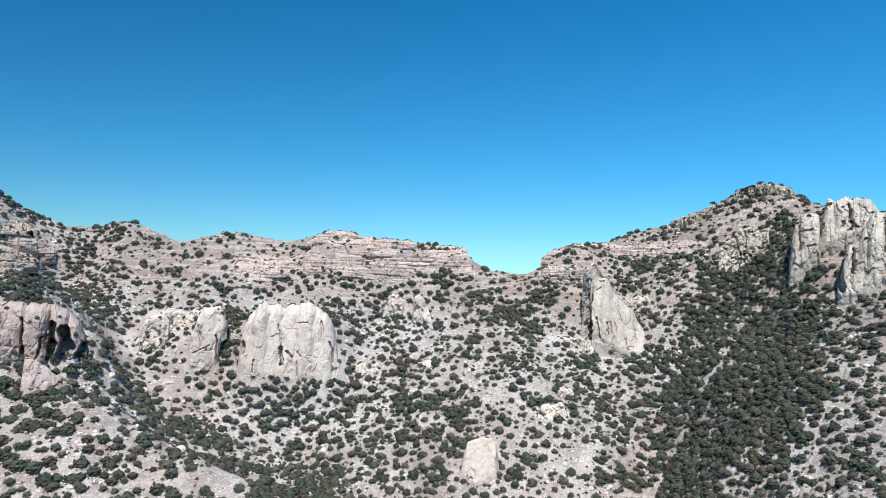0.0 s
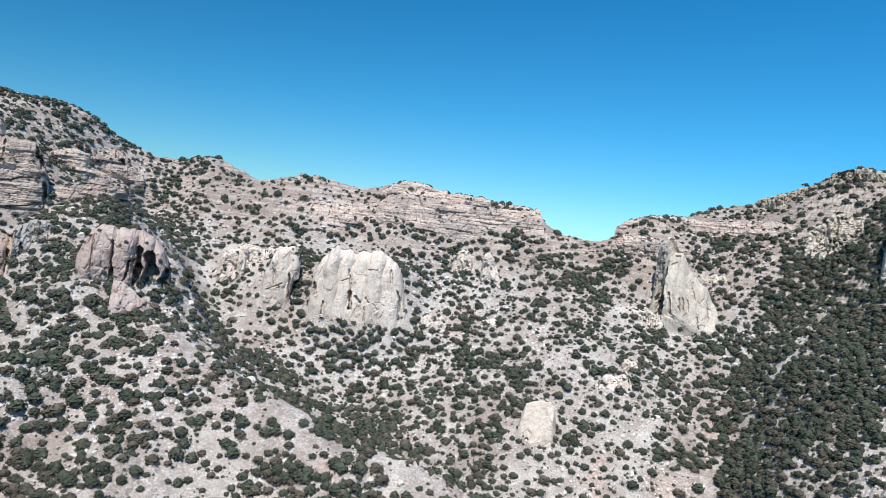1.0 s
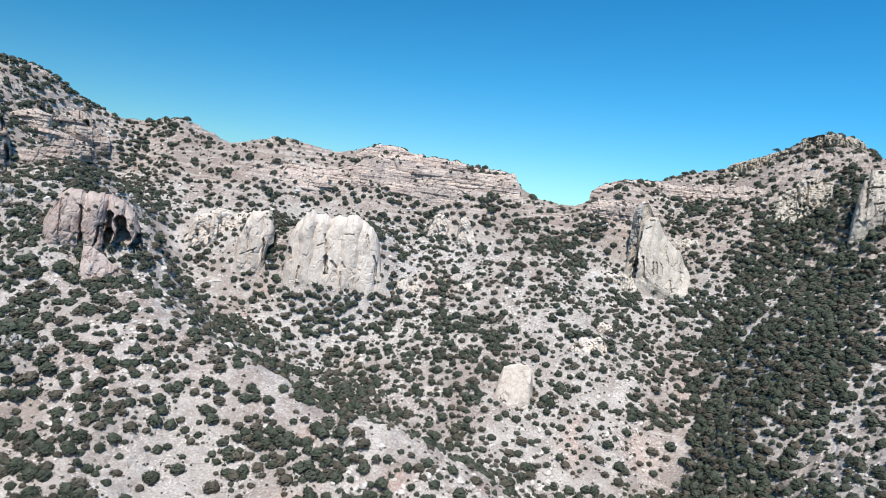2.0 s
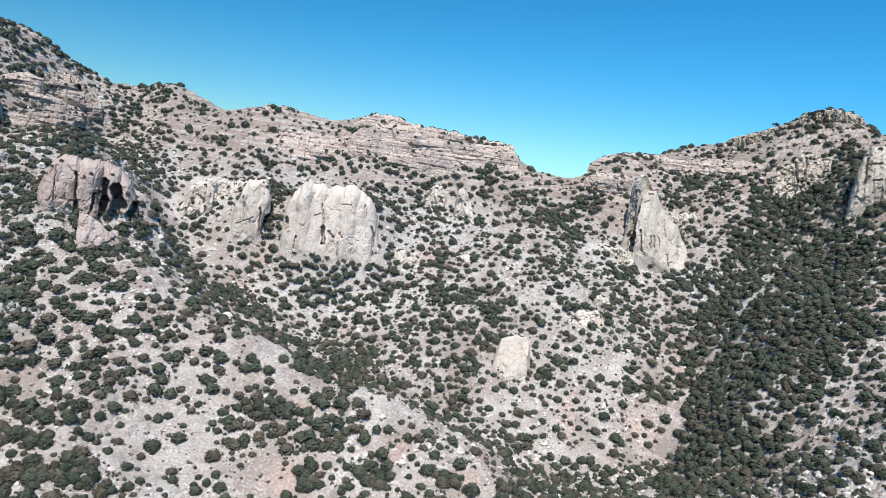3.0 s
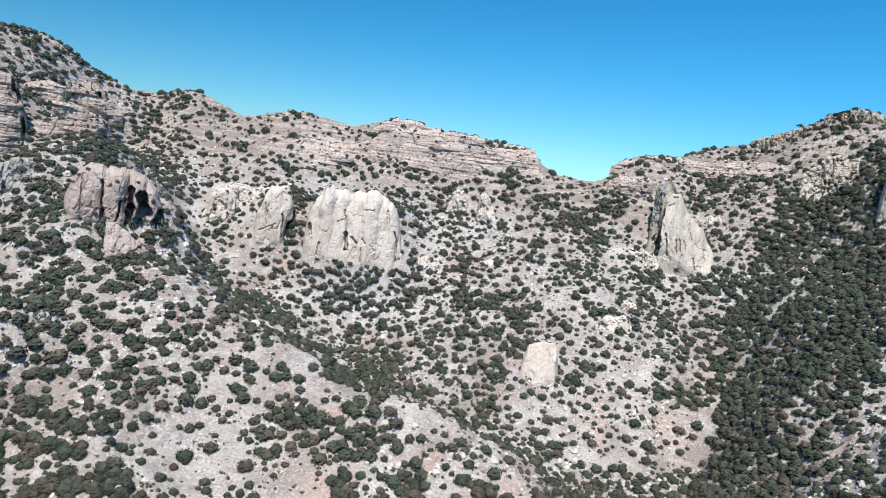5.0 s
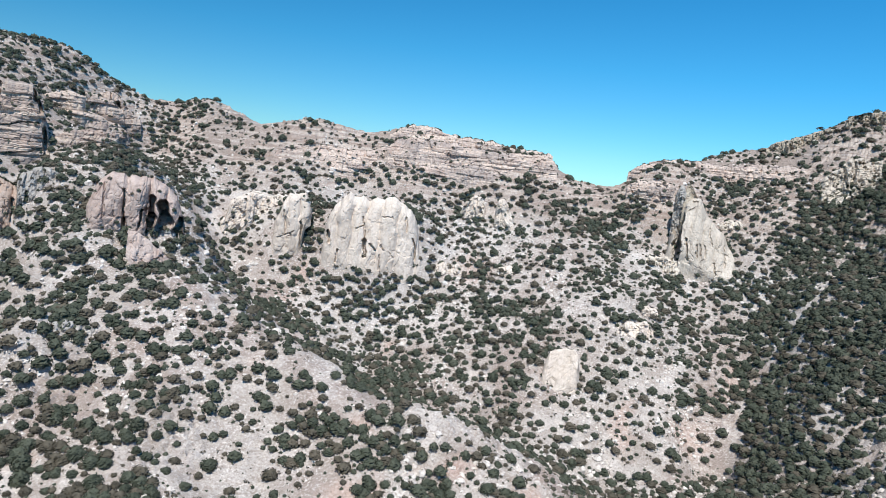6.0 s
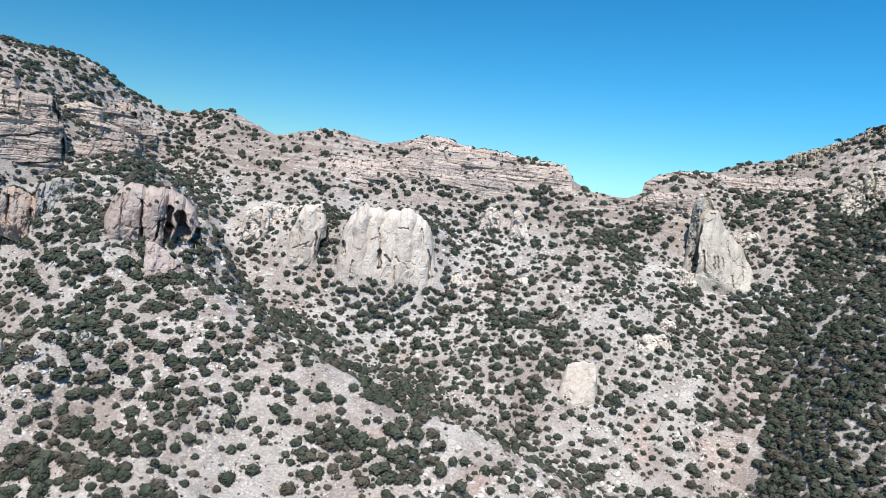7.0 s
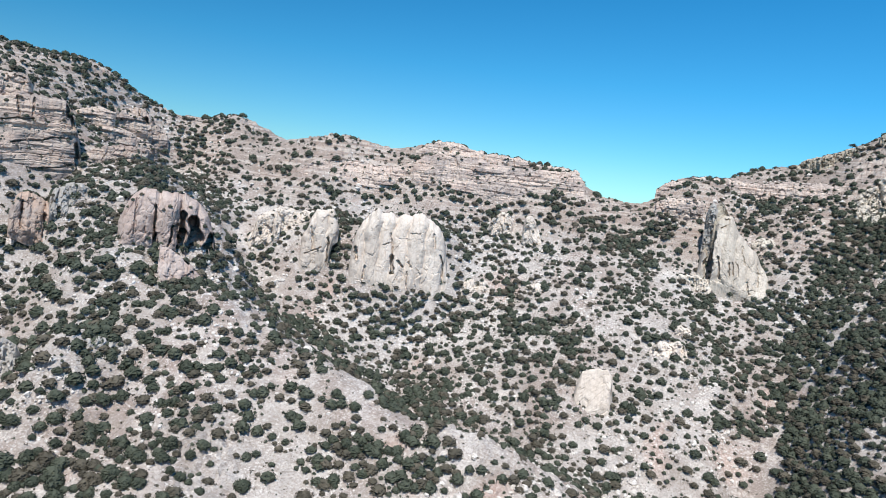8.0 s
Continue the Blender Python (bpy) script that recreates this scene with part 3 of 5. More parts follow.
rock_mass("rock_pinnacle", "tall pale rock pinnacle with a smooth fluted face", "rock pinnacle", (95.1, 375.6), -18.9, [(-20.0, 106.0, 117.0), (-18.4, 105.0, 127.5), (-16.2, 104.2, 134.5), (-14.0, 103.4, 138.9), (-11.2, 103.4, 141.0), (-8.2, 96.9, 141.4), (-6.8, 95.9, 141.2), (-4.7, 94.5, 136.8), (-3.5, 93.6, 134.8), (-1.7, 93.3, 131.9), (3.1, 92.4, 127.1), (7.8, 93.9, 122.9), (10.8, 95.1, 117.5), (12.4, 95.7, 115.7), (14.4, 97.4, 113.4), (17.0, 99.6, 108.7)], (-5.0, 6.0), 6.0, 16.0, [CREAM], 53, lean=14.0, ribs=0.15, rough=0.3, swell=0.4, joints=(6.0, 9.0), columns=((-11.0, 3.4, -0.4), (-5.0, 3.6, 0.3), (1.2, 3.8, 0.4), (7.4, 3.6, 0.1), (13.4, 3.6, -0.4)), skirt=0.15, plants=0, slits=((-15.6, 130.0, -14.4, 105.0, 1.9, 15.5), (-18.4, 131.0, -17.6, 122.0, 0.8, 5), (-10.4, 119.2, -8.4, 108.7, 0.5, 2.5), (-5.1, 117.4, -3.8, 110.8, 0.35, 1.5), (-3.3, 118.0, -2.0, 111.7, 0.4, 1.6), (-0.7, 117.3, 0.6, 111.0, 0.3, 1.2), (-10.3, 139.5, -8.3, 138.9, 0.5, 2), (-11.7, 134.3, -9.2, 136.1, 0.3, 1.5), (5.3, 108.8, 6.5, 103.1, 0.35, 1.4), (-0.2, 125.7, 2.3, 117.2, 0.3, 1), (8.6, 118.3, 11.0, 106.9, 0.3, 1)))
rock_face("boulder", "tan boulder balanced above a pale pinnacle", "boulder", (86.8, 391.0), -16.5, [(-3.3, 123.1, 143.1), (-1.8, 122.9, 148.5), (0.0, 122.6, 147.8), (2.3, 123.0, 144.4), (4.2, 123.4, 141.7)], 2.0, 5.0, [TAN], 59, rough=0.5, plants=0)
rock_face("boulder", "dark cleft boulder wedged above a pale pinnacle", "boulder", (82.6, 392.4), -15.9, [(-3.0, 116.4, 140.6), (-0.9, 116.1, 147.4), (0.9, 115.7, 147.0), (2.9, 116.7, 143.4)], 2.0, 5.0, [GREY], 58, rough=1.0, joints=(2.0, 4.0), plants=0)
rock_face("rock_outcrop", "low pinkish rock brow beside a balanced boulder", "rock outcrop", (71.8, 413.3), -14.2, [(-14.9, 133.9, 142.6), (-9.9, 133.9, 146.5), (-3.7, 133.8, 147.8), (-1.8, 133.7, 148.2), (4.7, 133.1, 148.6), (9.9, 133.1, 147.9), (11.5, 133.2, 145.5)], 2.5, 8.0, [STRATA], 60, rough=0.9, ledges=0.6)
rock_face("rock_outcrop", "low ribbed rock ledge at the foot of a pinnacle", "rock outcrop", (70.1, 376.7), -15.3, [(-11.9, 93.5, 102.0), (-8.0, 92.3, 105.1), (-5.6, 91.6, 106.5), (-2.8, 91.8, 108.1), (5.6, 92.7, 108.1), (13.4, 93.0, 106.5)], 2.0, 8.0, [CREAM], 61, ribs=1.0, rough=1.3, joints=(1.8, 5.0), lean=5.0)
rock_face("rock_outcrop", "small tan rock slab on the open slope", "rock outcrop", (19.9, 299.9), -9.9, [(-11.5, 34.0, 42.0), (-9.6, 36.0, 53.0), (-8.2, 37.0, 62.0), (-6.8, 39.0, 67.0), (-1.0, 43.0, 68.3), (3.4, 46.0, 69.4), (5.8, 48.0, 67.0), (7.4, 49.5, 57.0)], 3.6, 8.0, [PALE], 67, ribs=0.15, rough=0.22, swell=0.5, joints=(3.0, 4.0), lean=5.0, wide=14, plants=0)
rock_face("rock_outcrop", "pale rock pillar beside a shaded cleft", "rock outcrop", (180.1, 345.8), -27.5, [(-6.5, 138.8, 151.5), (-5.3, 138.6, 166.6), (-4.0, 138.9, 174.3), (-1.6, 139.6, 176.6), (2.6, 144.8, 178.3), (6.5, 148.2, 177.3), (7.7, 149.2, 160.4)], 4.0, 14.0, [CREAM], 71, lean=4.0, ribs=0.3, rough=0.6, swell=0.4, joints=(3.6, 8.0), wide=10, columns=((-4.2, 2.4, 0.0), (0.4, 2.8, 0.4), (5.2, 2.8, 0.0)), slits=((-2.1, 168.4, 3.7, 169.6, 0.4, 2.5), (1.9, 161.1, 5.1, 162.0, 0.5, 2.2), (-2.0, 171.6, -1.8, 158.0, 0.4, 1.8)))
rock_mass("rock_outcrop", "high pale rock wall with rounded top", "rock outcrop", (200.7, 337.3), -30.8, [(-16.0, 150.7, 171.9), (-12.1, 152.3, 186.3), (-10.3, 153.1, 186.3), (-7.2, 155.5, 186.2), (-4.3, 157.7, 187.2), (-0.7, 160.4, 185.8), (1.5, 162.1, 186.3), (3.6, 162.6, 186.8), (7.1, 163.5, 184.3), (9.7, 164.1, 179.7), (14.2, 162.0, 174.1), (17.7, 159.6, 169.3)], (-9.0, 2.5), 5.0, 14.0, [CREAM], 73, lean=8.0, ribs=0.5, rough=0.65, swell=0.5, joints=(3.6, 9.0), columns=((-12.5, 3.4, -0.3), (-6.5, 3.6, 0.2), (-0.6, 3.0, -0.2), (5.0, 3.8, 0.4), (12.0, 4.2, 0.0)), slits=((-3.0, 183.0, -1.8, 173.8, 0.7, 3.5), (-2.2, 173.4, 1.0, 171.6, 0.6, 3.5), (8.6, 178.0, 8.2, 166.0, 0.5, 2.5)), skirt=0.4)
rock_mass("rock_outcrop", "broad pale rock wall above dense scrub", "rock outcrop", (190.8, 307.6), -31.8, [(-13.3, 130.1, 147.6), (-12.1, 129.7, 153.5), (-10.8, 129.3, 157.2), (-8.5, 128.4, 161.5), (-7.0, 127.9, 162.2), (-5.2, 128.4, 163.2), (-4.0, 128.7, 167.5), (-1.1, 129.5, 174.5), (1.4, 130.2, 176.5), (7.3, 131.9, 176.7), (9.9, 132.6, 176.5), (12.5, 133.5, 176.4), (19.6, 135.8, 173.1)], (-5.0, 6.0), 6.0, 14.0, [CREAM], 79, lean=7.0, ribs=0.5, rough=0.6, swell=0.5, joints=(3.6, 9.0), columns=((-10.5, 3.0, -0.4), (-5.0, 3.2, 0.1), (1.2, 3.8, 0.4), (8.4, 4.0, 0.2), (15.5, 4.0, -0.2)), slits=((-12.5, 152.4, -11.7, 140.7, 1.3, 7), (-7.4, 159.0, -7.0, 148.0, 0.5, 2.5), (5.0, 172.0, 4.8, 158.0, 0.5, 2.2)))
rock_face("rock_outcrop", "broken pale rock patch on the dark slope", "rock outcrop", (169.2, 391.2), -23.4, [(-15.7, 146.0, 156.2), (-11.9, 146.5, 162.9), (-7.1, 147.2, 166.9), (-5.1, 146.8, 168.6), (-1.6, 146.2, 173.2), (1.9, 145.6, 174.0), (4.2, 147.8, 174.6), (8.7, 154.4, 173.0), (13.6, 161.1, 174.1)], 3.0, 14.0, [CREAM], 83, lean=12.0, rough=1.7, ribs=0.8, joints=(2.6, 4.0), slits=((-4.5, 168.0, -0.6, 157.7, 0.8, 4), (1.4, 171.3, 1.2, 156.8, 0.6, 3)), plants=14, skirt=0.4)
rock_face("rock_pinnacle", "small pale leaning rock spike among bushes", "rock pinnacle", (-10.5, 401.6), -3.0, [(-6.2, 111.1, 120.6), (-5.0, 110.4, 126.3), (-2.7, 108.2, 127.6), (-0.6, 106.3, 125.6), (3.4, 103.5, 118.8), (6.3, 104.9, 114.3)], 2.5, 6.0, [PALE], 89, ribs=0.3, rough=0.7, joints=(2.5, 4.0))
rock_face("rock_outcrop", "small pale rock knobs among bushes", "rock outcrop", (-30.0, 409.9), -0.1, [(-6.9, 107.1, 115.7), (-4.4, 107.7, 121.7), (-0.9, 108.6, 126.0), (4.2, 110.4, 126.2), (7.4, 111.6, 122.0)], 2.5, 6.0, [PALE], 97, ribs=0.3, rough=1.0, joints=(2.0, 4.0))
rock_mass("cliff", "tall layered pinkish cliff with ledges", "cliff", (-249.5, 314.6), 35.6, [(-32.7, 105.3, 149.3), (-30.8, 105.3, 149.8), (-22.5, 106.8, 152.3), (-14.0, 108.4, 151.8), (-11.9, 108.8, 152.9), (-7.7, 109.7, 155.0), (-1.0, 111.2, 154.9), (1.3, 111.7, 154.8), (8.1, 113.0, 154.7), (12.4, 113.8, 153.3), (14.4, 114.1, 150.5), (17.0, 114.6, 144.6), (19.3, 115.0, 135.6), (22.0, 115.5, 125.2)], (-14.0, 2.0), 4.5, 26.0, [BROWN_STRATA], 101, lean=9.0, ledges=1.5, rough=0.4, ribs=0.5, plants=26, slits=((18.0, 133.0, 18.8, 119.0, 0.9, 5), (15.2, 147.0, 16.4, 142.0, 0.7, 4), (13.5, 150.9, 14.2, 146.7, 0.9, 5), (-7.1, 152.5, -6.1, 143.7, 0.4, 2), (-0.9, 153.1, -0.8, 144.6, 0.4, 2), (-13.4, 141.3, -0.3, 143.4, 0.3, 2.5), (-8.5, 131.7, 15.2, 136.7, 0.3, 2.2), (-2.2, 119.5, 19.6, 124.1, 0.3, 2)))
rock_face("cliff", "short blocky cliff tier above the layered cliff", "cliff", (-268.7, 319.6), 37.4, [(-15.4, 143.8, 160.9), (-4.7, 145.6, 162.8), (-1.9, 146.1, 163.6), (-0.3, 146.6, 164.1), (2.4, 147.4, 163.9), (4.7, 148.2, 164.6), (8.4, 149.4, 163.5), (11.4, 150.3, 159.5)], 3.5, 14.0, [BROWN_STRATA], 103, lean=3.0, ledges=0.8, rough=1.2, plants=10)
rock_face("cliff", "layered cliff corner with a dark overhang", "cliff", (-265.1, 436.8), 28.7, [(-19.0, 134.6, 151.5), (-15.2, 134.7, 155.9), (-7.6, 134.8, 159.2), (-5.7, 134.9, 159.9), (-0.8, 135.1, 160.0), (2.3, 135.2, 158.4), (7.0, 135.6, 154.1), (9.0, 135.8, 151.9), (11.9, 135.6, 148.7), (17.4, 135.2, 144.4)], 4.5, 22.0, [BROWN_STRATA], 107, lean=5.0, ledges=1.3, rough=0.9, plants=10, slits=((2.4, 153.4, 3.7, 145.6, 1.9, 8), (-1.7, 159.2, -0.5, 148.2, 0.5, 3), (-11.9, 155.4, -11.0, 144.1, 0.4, 2)))
rock_face("cliff", "broad upper tier of brown layered cliff", "cliff", (-277.0, 417.0), 48.0, [(-34.0, 140.0, 150.5), (-28.0, 140.5, 155.0), (-18.0, 141.0, 157.5), (-8.0, 141.0, 156.4), (2.0, 141.0, 158.2), (12.0, 140.0, 157.0), (22.0, 139.5, 155.0), (29.0, 139.0, 149.0)], 4.0, 16.0, [BROWN_STRATA], 203, lean=4.0, ledges=1.3, rough=0.6, plants=22, skirt=0.5)
rock_face("cliff", "broad lower tier of brown layered cliff", "cliff", (-263.0, 404.0), 50.0, [(-32.0, 127.0, 136.0), (-26.0, 127.0, 141.0), (-14.0, 128.0, 142.6), (-2.0, 128.5, 143.6), (10.0, 128.5, 142.4), (20.0, 129.0, 141.0), (27.0, 129.0, 136.0)], 4.0, 16.0, [BROWN_STRATA], 207, lean=4.0, ledges=1.3, rough=0.6, plants=22, skirt=0.5)
rock_face("cliff", "low broken cliff ledge with scrub on top", "cliff", (-262.8, 380.1), 32.0, [(-10.8, 138.4, 149.7), (-6.7, 138.9, 152.8), (-1.2, 139.6, 154.7), (0.8, 139.9, 154.9), (4.9, 140.7, 155.4), (11.9, 142.2, 154.0)], 4.5, 14.0, [BROWN_STRATA], 191, lean=4.0, ledges=1.4, rough=0.5, plants=10)
rock_face("cliff", "thin broken cliff ledge with scrub above", "cliff", (-254.5, 383.5), 30.8, [(-14.7, 131.1, 141.8), (-9.4, 131.5, 145.1), (-0.5, 132.2, 146.0), (1.9, 132.3, 146.2), (9.3, 132.8, 144.8), (14.5, 133.1, 142.3)], 4.5, 14.0, [BROWN_STRATA], 195, lean=4.0, ledges=1.4, rough=0.5, plants=12)
rock_face("cliff", "short layered cliff step above the scrub", "cliff", (-224.8, 340.6), 30.3, [(-13.7, 117.6, 129.8), (-8.5, 118.6, 133.3), (-1.1, 120.2, 135.8), (6.6, 122.2, 136.3), (15.6, 124.5, 135.0)], 4.5, 14.0, [BROWN_STRATA], 193, lean=4.0, ledges=1.5, rough=1.0, plants=12)
rock_face("rock_outcrop", "grey ribbed rock ledge on the scrubby slope", "rock outcrop", (-218.4, 298.2), 32.9, [(-8.1, 99.4, 110.1), (-6.8, 99.3, 114.0), (-3.7, 99.1, 116.0), (-0.9, 98.9, 116.8), (1.6, 99.0, 117.4), (7.2, 99.3, 116.8), (9.3, 99.4, 113.2)], 2.5, 10.0, [GREY], 109, ribs=0.5, rough=0.8, joints=(2.4, 6.0), lean=2.0, wide=12, columns=((-6.0, 2.0, 0.0), (-2.4, 1.9, 0.4), (1.4, 2.0, -0.2), (5.2, 2.2, 0.3), (8.6, 1.6, -0.3)), slits=((-4.4, 107.0, -4.0, 101.0, 0.6, 3), (3.4, 106.0, 3.4, 100.0, 0.6, 3)))
rock_face("rock_outcrop", "grey rock with an orange stained face", "rock outcrop", (-229.0, 291.9), 35.0, [(-10.5, 91.9, 102.6), (-7.9, 90.8, 110.0), (-3.9, 89.1, 111.7), (-0.7, 87.7, 110.6), (1.5, 85.0, 109.8), (4.9, 80.9, 106.4), (7.0, 80.8, 97.9)], 2.5, 10.0, [ORANGE], 113, ribs=0.5, rough=0.7, joints=(2.6, 6.0), lean=3.0, wide=12, columns=((-8.0, 2.4, 0.0), (-3.6, 2.3, 0.3), (0.8, 2.4, 0.2), (5.0, 2.2, -0.4)), slits=((-5.8, 108.0, -5.6, 97.0, 0.5, 2.5), (3.0, 103.0, 3.2, 92.0, 0.6, 3)))
rock_face("rock_outcrop", "small grey rock bluff beside the near slope", "rock outcrop", (-190.2, 224.2), 36.5, [(-7.1, 43.4, 64.0), (-3.4, 43.7, 67.4), (-0.0, 44.1, 68.1), (3.7, 45.5, 64.8), (6.4, 46.6, 57.9)], 2.5, 8.0, [GREY], 127, ribs=0.8, rough=1.4, joints=(1.8, 5.0), lean=4.0)
rock_mass("cliff", "long pinkish cliff band under the ridge", "cliff", (-123.5, 423.4), 12.6, [(-30.5, 120.9, 135.2), (-26.0, 121.2, 139.9), (-16.2, 122.0, 142.6), (-8.0, 122.7, 145.1), (-6.2, 122.9, 144.9), (5.9, 123.1, 143.5), (14.4, 123.2, 143.7), (23.1, 123.6, 143.8), (36.6, 124.2, 147.7), (38.7, 124.3, 147.7)], (-12.0, 20.0), 2.0, 16.0, [STRATA], 131, lean=7.0, ledges=0.8, ribs=0.6, rough=0.65, plants=8, skirt=0.9)
rock_mass("cliff", "layered pink cliff band along the ridge", "cliff", (-33.4, 425.5), 0.3, [(-53.7, 125.4, 147.6), (-51.7, 125.4, 149.6), (-49.1, 125.5, 152.2), (-39.3, 125.8, 156.2), (-28.9, 126.2, 155.6), (-27.6, 126.2, 155.5), (-15.1, 127.4, 155.0), (-3.0, 128.6, 154.2), (-0.5, 128.8, 154.1), (14.0, 130.8, 153.7), (26.2, 132.4, 154.2), (29.1, 133.0, 154.3), (44.1, 136.0, 155.2), (48.6, 136.9, 151.5), (51.1, 137.4, 148.5)], (-24.0, 8.0, 32.0), 2.5, 16.0, [STRATA], 137, lean=7.0, ledges=1.0, ribs=0.6, rough=0.65, plants=7, skirt=0.9)
rock_face("cliff", "stepped rock cap on the ridge top", "cliff", (-41.8, 442.9), 1.4, [(-46.7, 144.6, 155.8), (-41.1, 145.1, 160.0), (-33.4, 145.9, 163.9), (-24.7, 146.7, 165.0), (-23.2, 146.9, 164.6), (-13.6, 146.4, 162.2), (0.8, 145.8, 160.5), (12.6, 145.2, 160.2), (18.6, 145.4, 160.0), (33.0, 146.0, 157.7), (47.1, 146.5, 157.5), (57.1, 146.9, 156.3)], 2.0, 14.0, [STRATA], 139, lean=4.0, ledges=1.0, plants=20, skirt=1.3)
rock_mass("cliff", "low layered cliff band below the far ridge", "cliff", (107.4, 431.1), -18.1, [(-47.8, 141.6, 152.0), (-43.3, 142.3, 156.1), (-35.7, 143.8, 160.1), (-19.9, 146.8, 163.4), (-18.4, 147.0, 163.4), (-4.0, 148.1, 163.3), (11.4, 149.3, 162.8), (25.9, 150.6, 165.6), (40.3, 152.0, 166.4), (54.4, 153.3, 166.6)], (-18.0, 20.0), 1.5, 14.0, [STRATA], 149, lean=6.0, ledges=1.0, plants=14, skirt=0.7)
rock_mass("cliff", "row of tan rock columns along the ridge", "cliff", (169.5, 444.9), -24.7, [(-25.3, 167.6, 177.7), (-22.2, 168.6, 181.5), (-14.1, 171.7, 185.1), (-6.9, 174.1, 187.1), (0.0, 176.5, 190.5), (11.2, 180.3, 193.9), (14.7, 181.5, 195.4), (19.1, 182.9, 197.2), (27.1, 185.4, 199.9)], (-12.0, 2.0, 14.0), 2.0, 12.0, [TAN], 151, lean=3.0, ribs=0.8, joints=(1.8, 7.0), rough=1.6, plants=5, skirt=0.5)
rock_face("cliff", "rocky summit cap with upright columns", "cliff", (196.2, 425.3), -24.8, [(-17.5, 192.7, 197.5), (-14.9, 193.2, 199.6), (-11.0, 194.0, 201.4), (-7.1, 194.8, 202.9), (-0.8, 194.9, 204.0), (5.5, 195.0, 203.6), (11.1, 193.7, 202.1), (15.5, 192.7, 200.3), (17.7, 192.2, 196.9)], 2.0, 14.0, [TAN], 157, ribs=0.8, joints=(1.8, 6.0), rough=1.6, plants=8, skirt=0.6)


def small_outcrop(label, x, y, heading, wide, tall, mats, seed, **kw):
    """A low rib of rock that crops out of the slope."""
    c, si = math.cos(radians(heading)), math.sin(radians(heading))
    outline = []
    for k, share in enumerate((0.15, 0.7, 1.0, 0.8, 1.05, 0.85, 0.2)):
        u = wide * (k / 6 - 0.5)
        z = float(base_height(x + u * c, y + u * si))
        outline.append((u, z - 3.0, z + tall * share))
    rock_face("rock_outcrop", label, "rock outcrop", (x, y), heading, outline, 2.2, 6.0, mats, seed, ribs=0.6, rough=0.9, swell=0.6, joints=(1.8, 3.5), lean=2.0, plants=2, skirt=0.25, **kw)


small_outcrop("broken pale rock rib on the open slope", 54.0, 325.0, -10.0, 18.0, 6.5, [PALE], 211)
small_outcrop("short pale rock rib above a broken slope", 62.0, 336.0, -14.0, 9.0, 4.5, [PALE], 213)
small_outcrop("low grey rock ledge among bushes on the spur", -159.0, 234.0, 30.0, 15.0, 2.6, [GREY], 217)
small_outcrop("ribbed pale rock beside the large outcrop", -38.0, 372.0, 2.0, 17.0, 7.0, [PALE], 219)
small_outcrop("small pale slab beside the pinnacle", 114.0, 398.0, -24.0, 13.0, 4.0, [CREAM], 223)
small_outcrop("low pale rock ledge on the scree spur", -122.0, 226.0, 24.0, 10.0, 2.2, [STONE], 227)
small_outcrop("low pale ribs in thin scrub", -8.0, 371.0, -2.0, 12.0, 3.6, [PALE], 229)


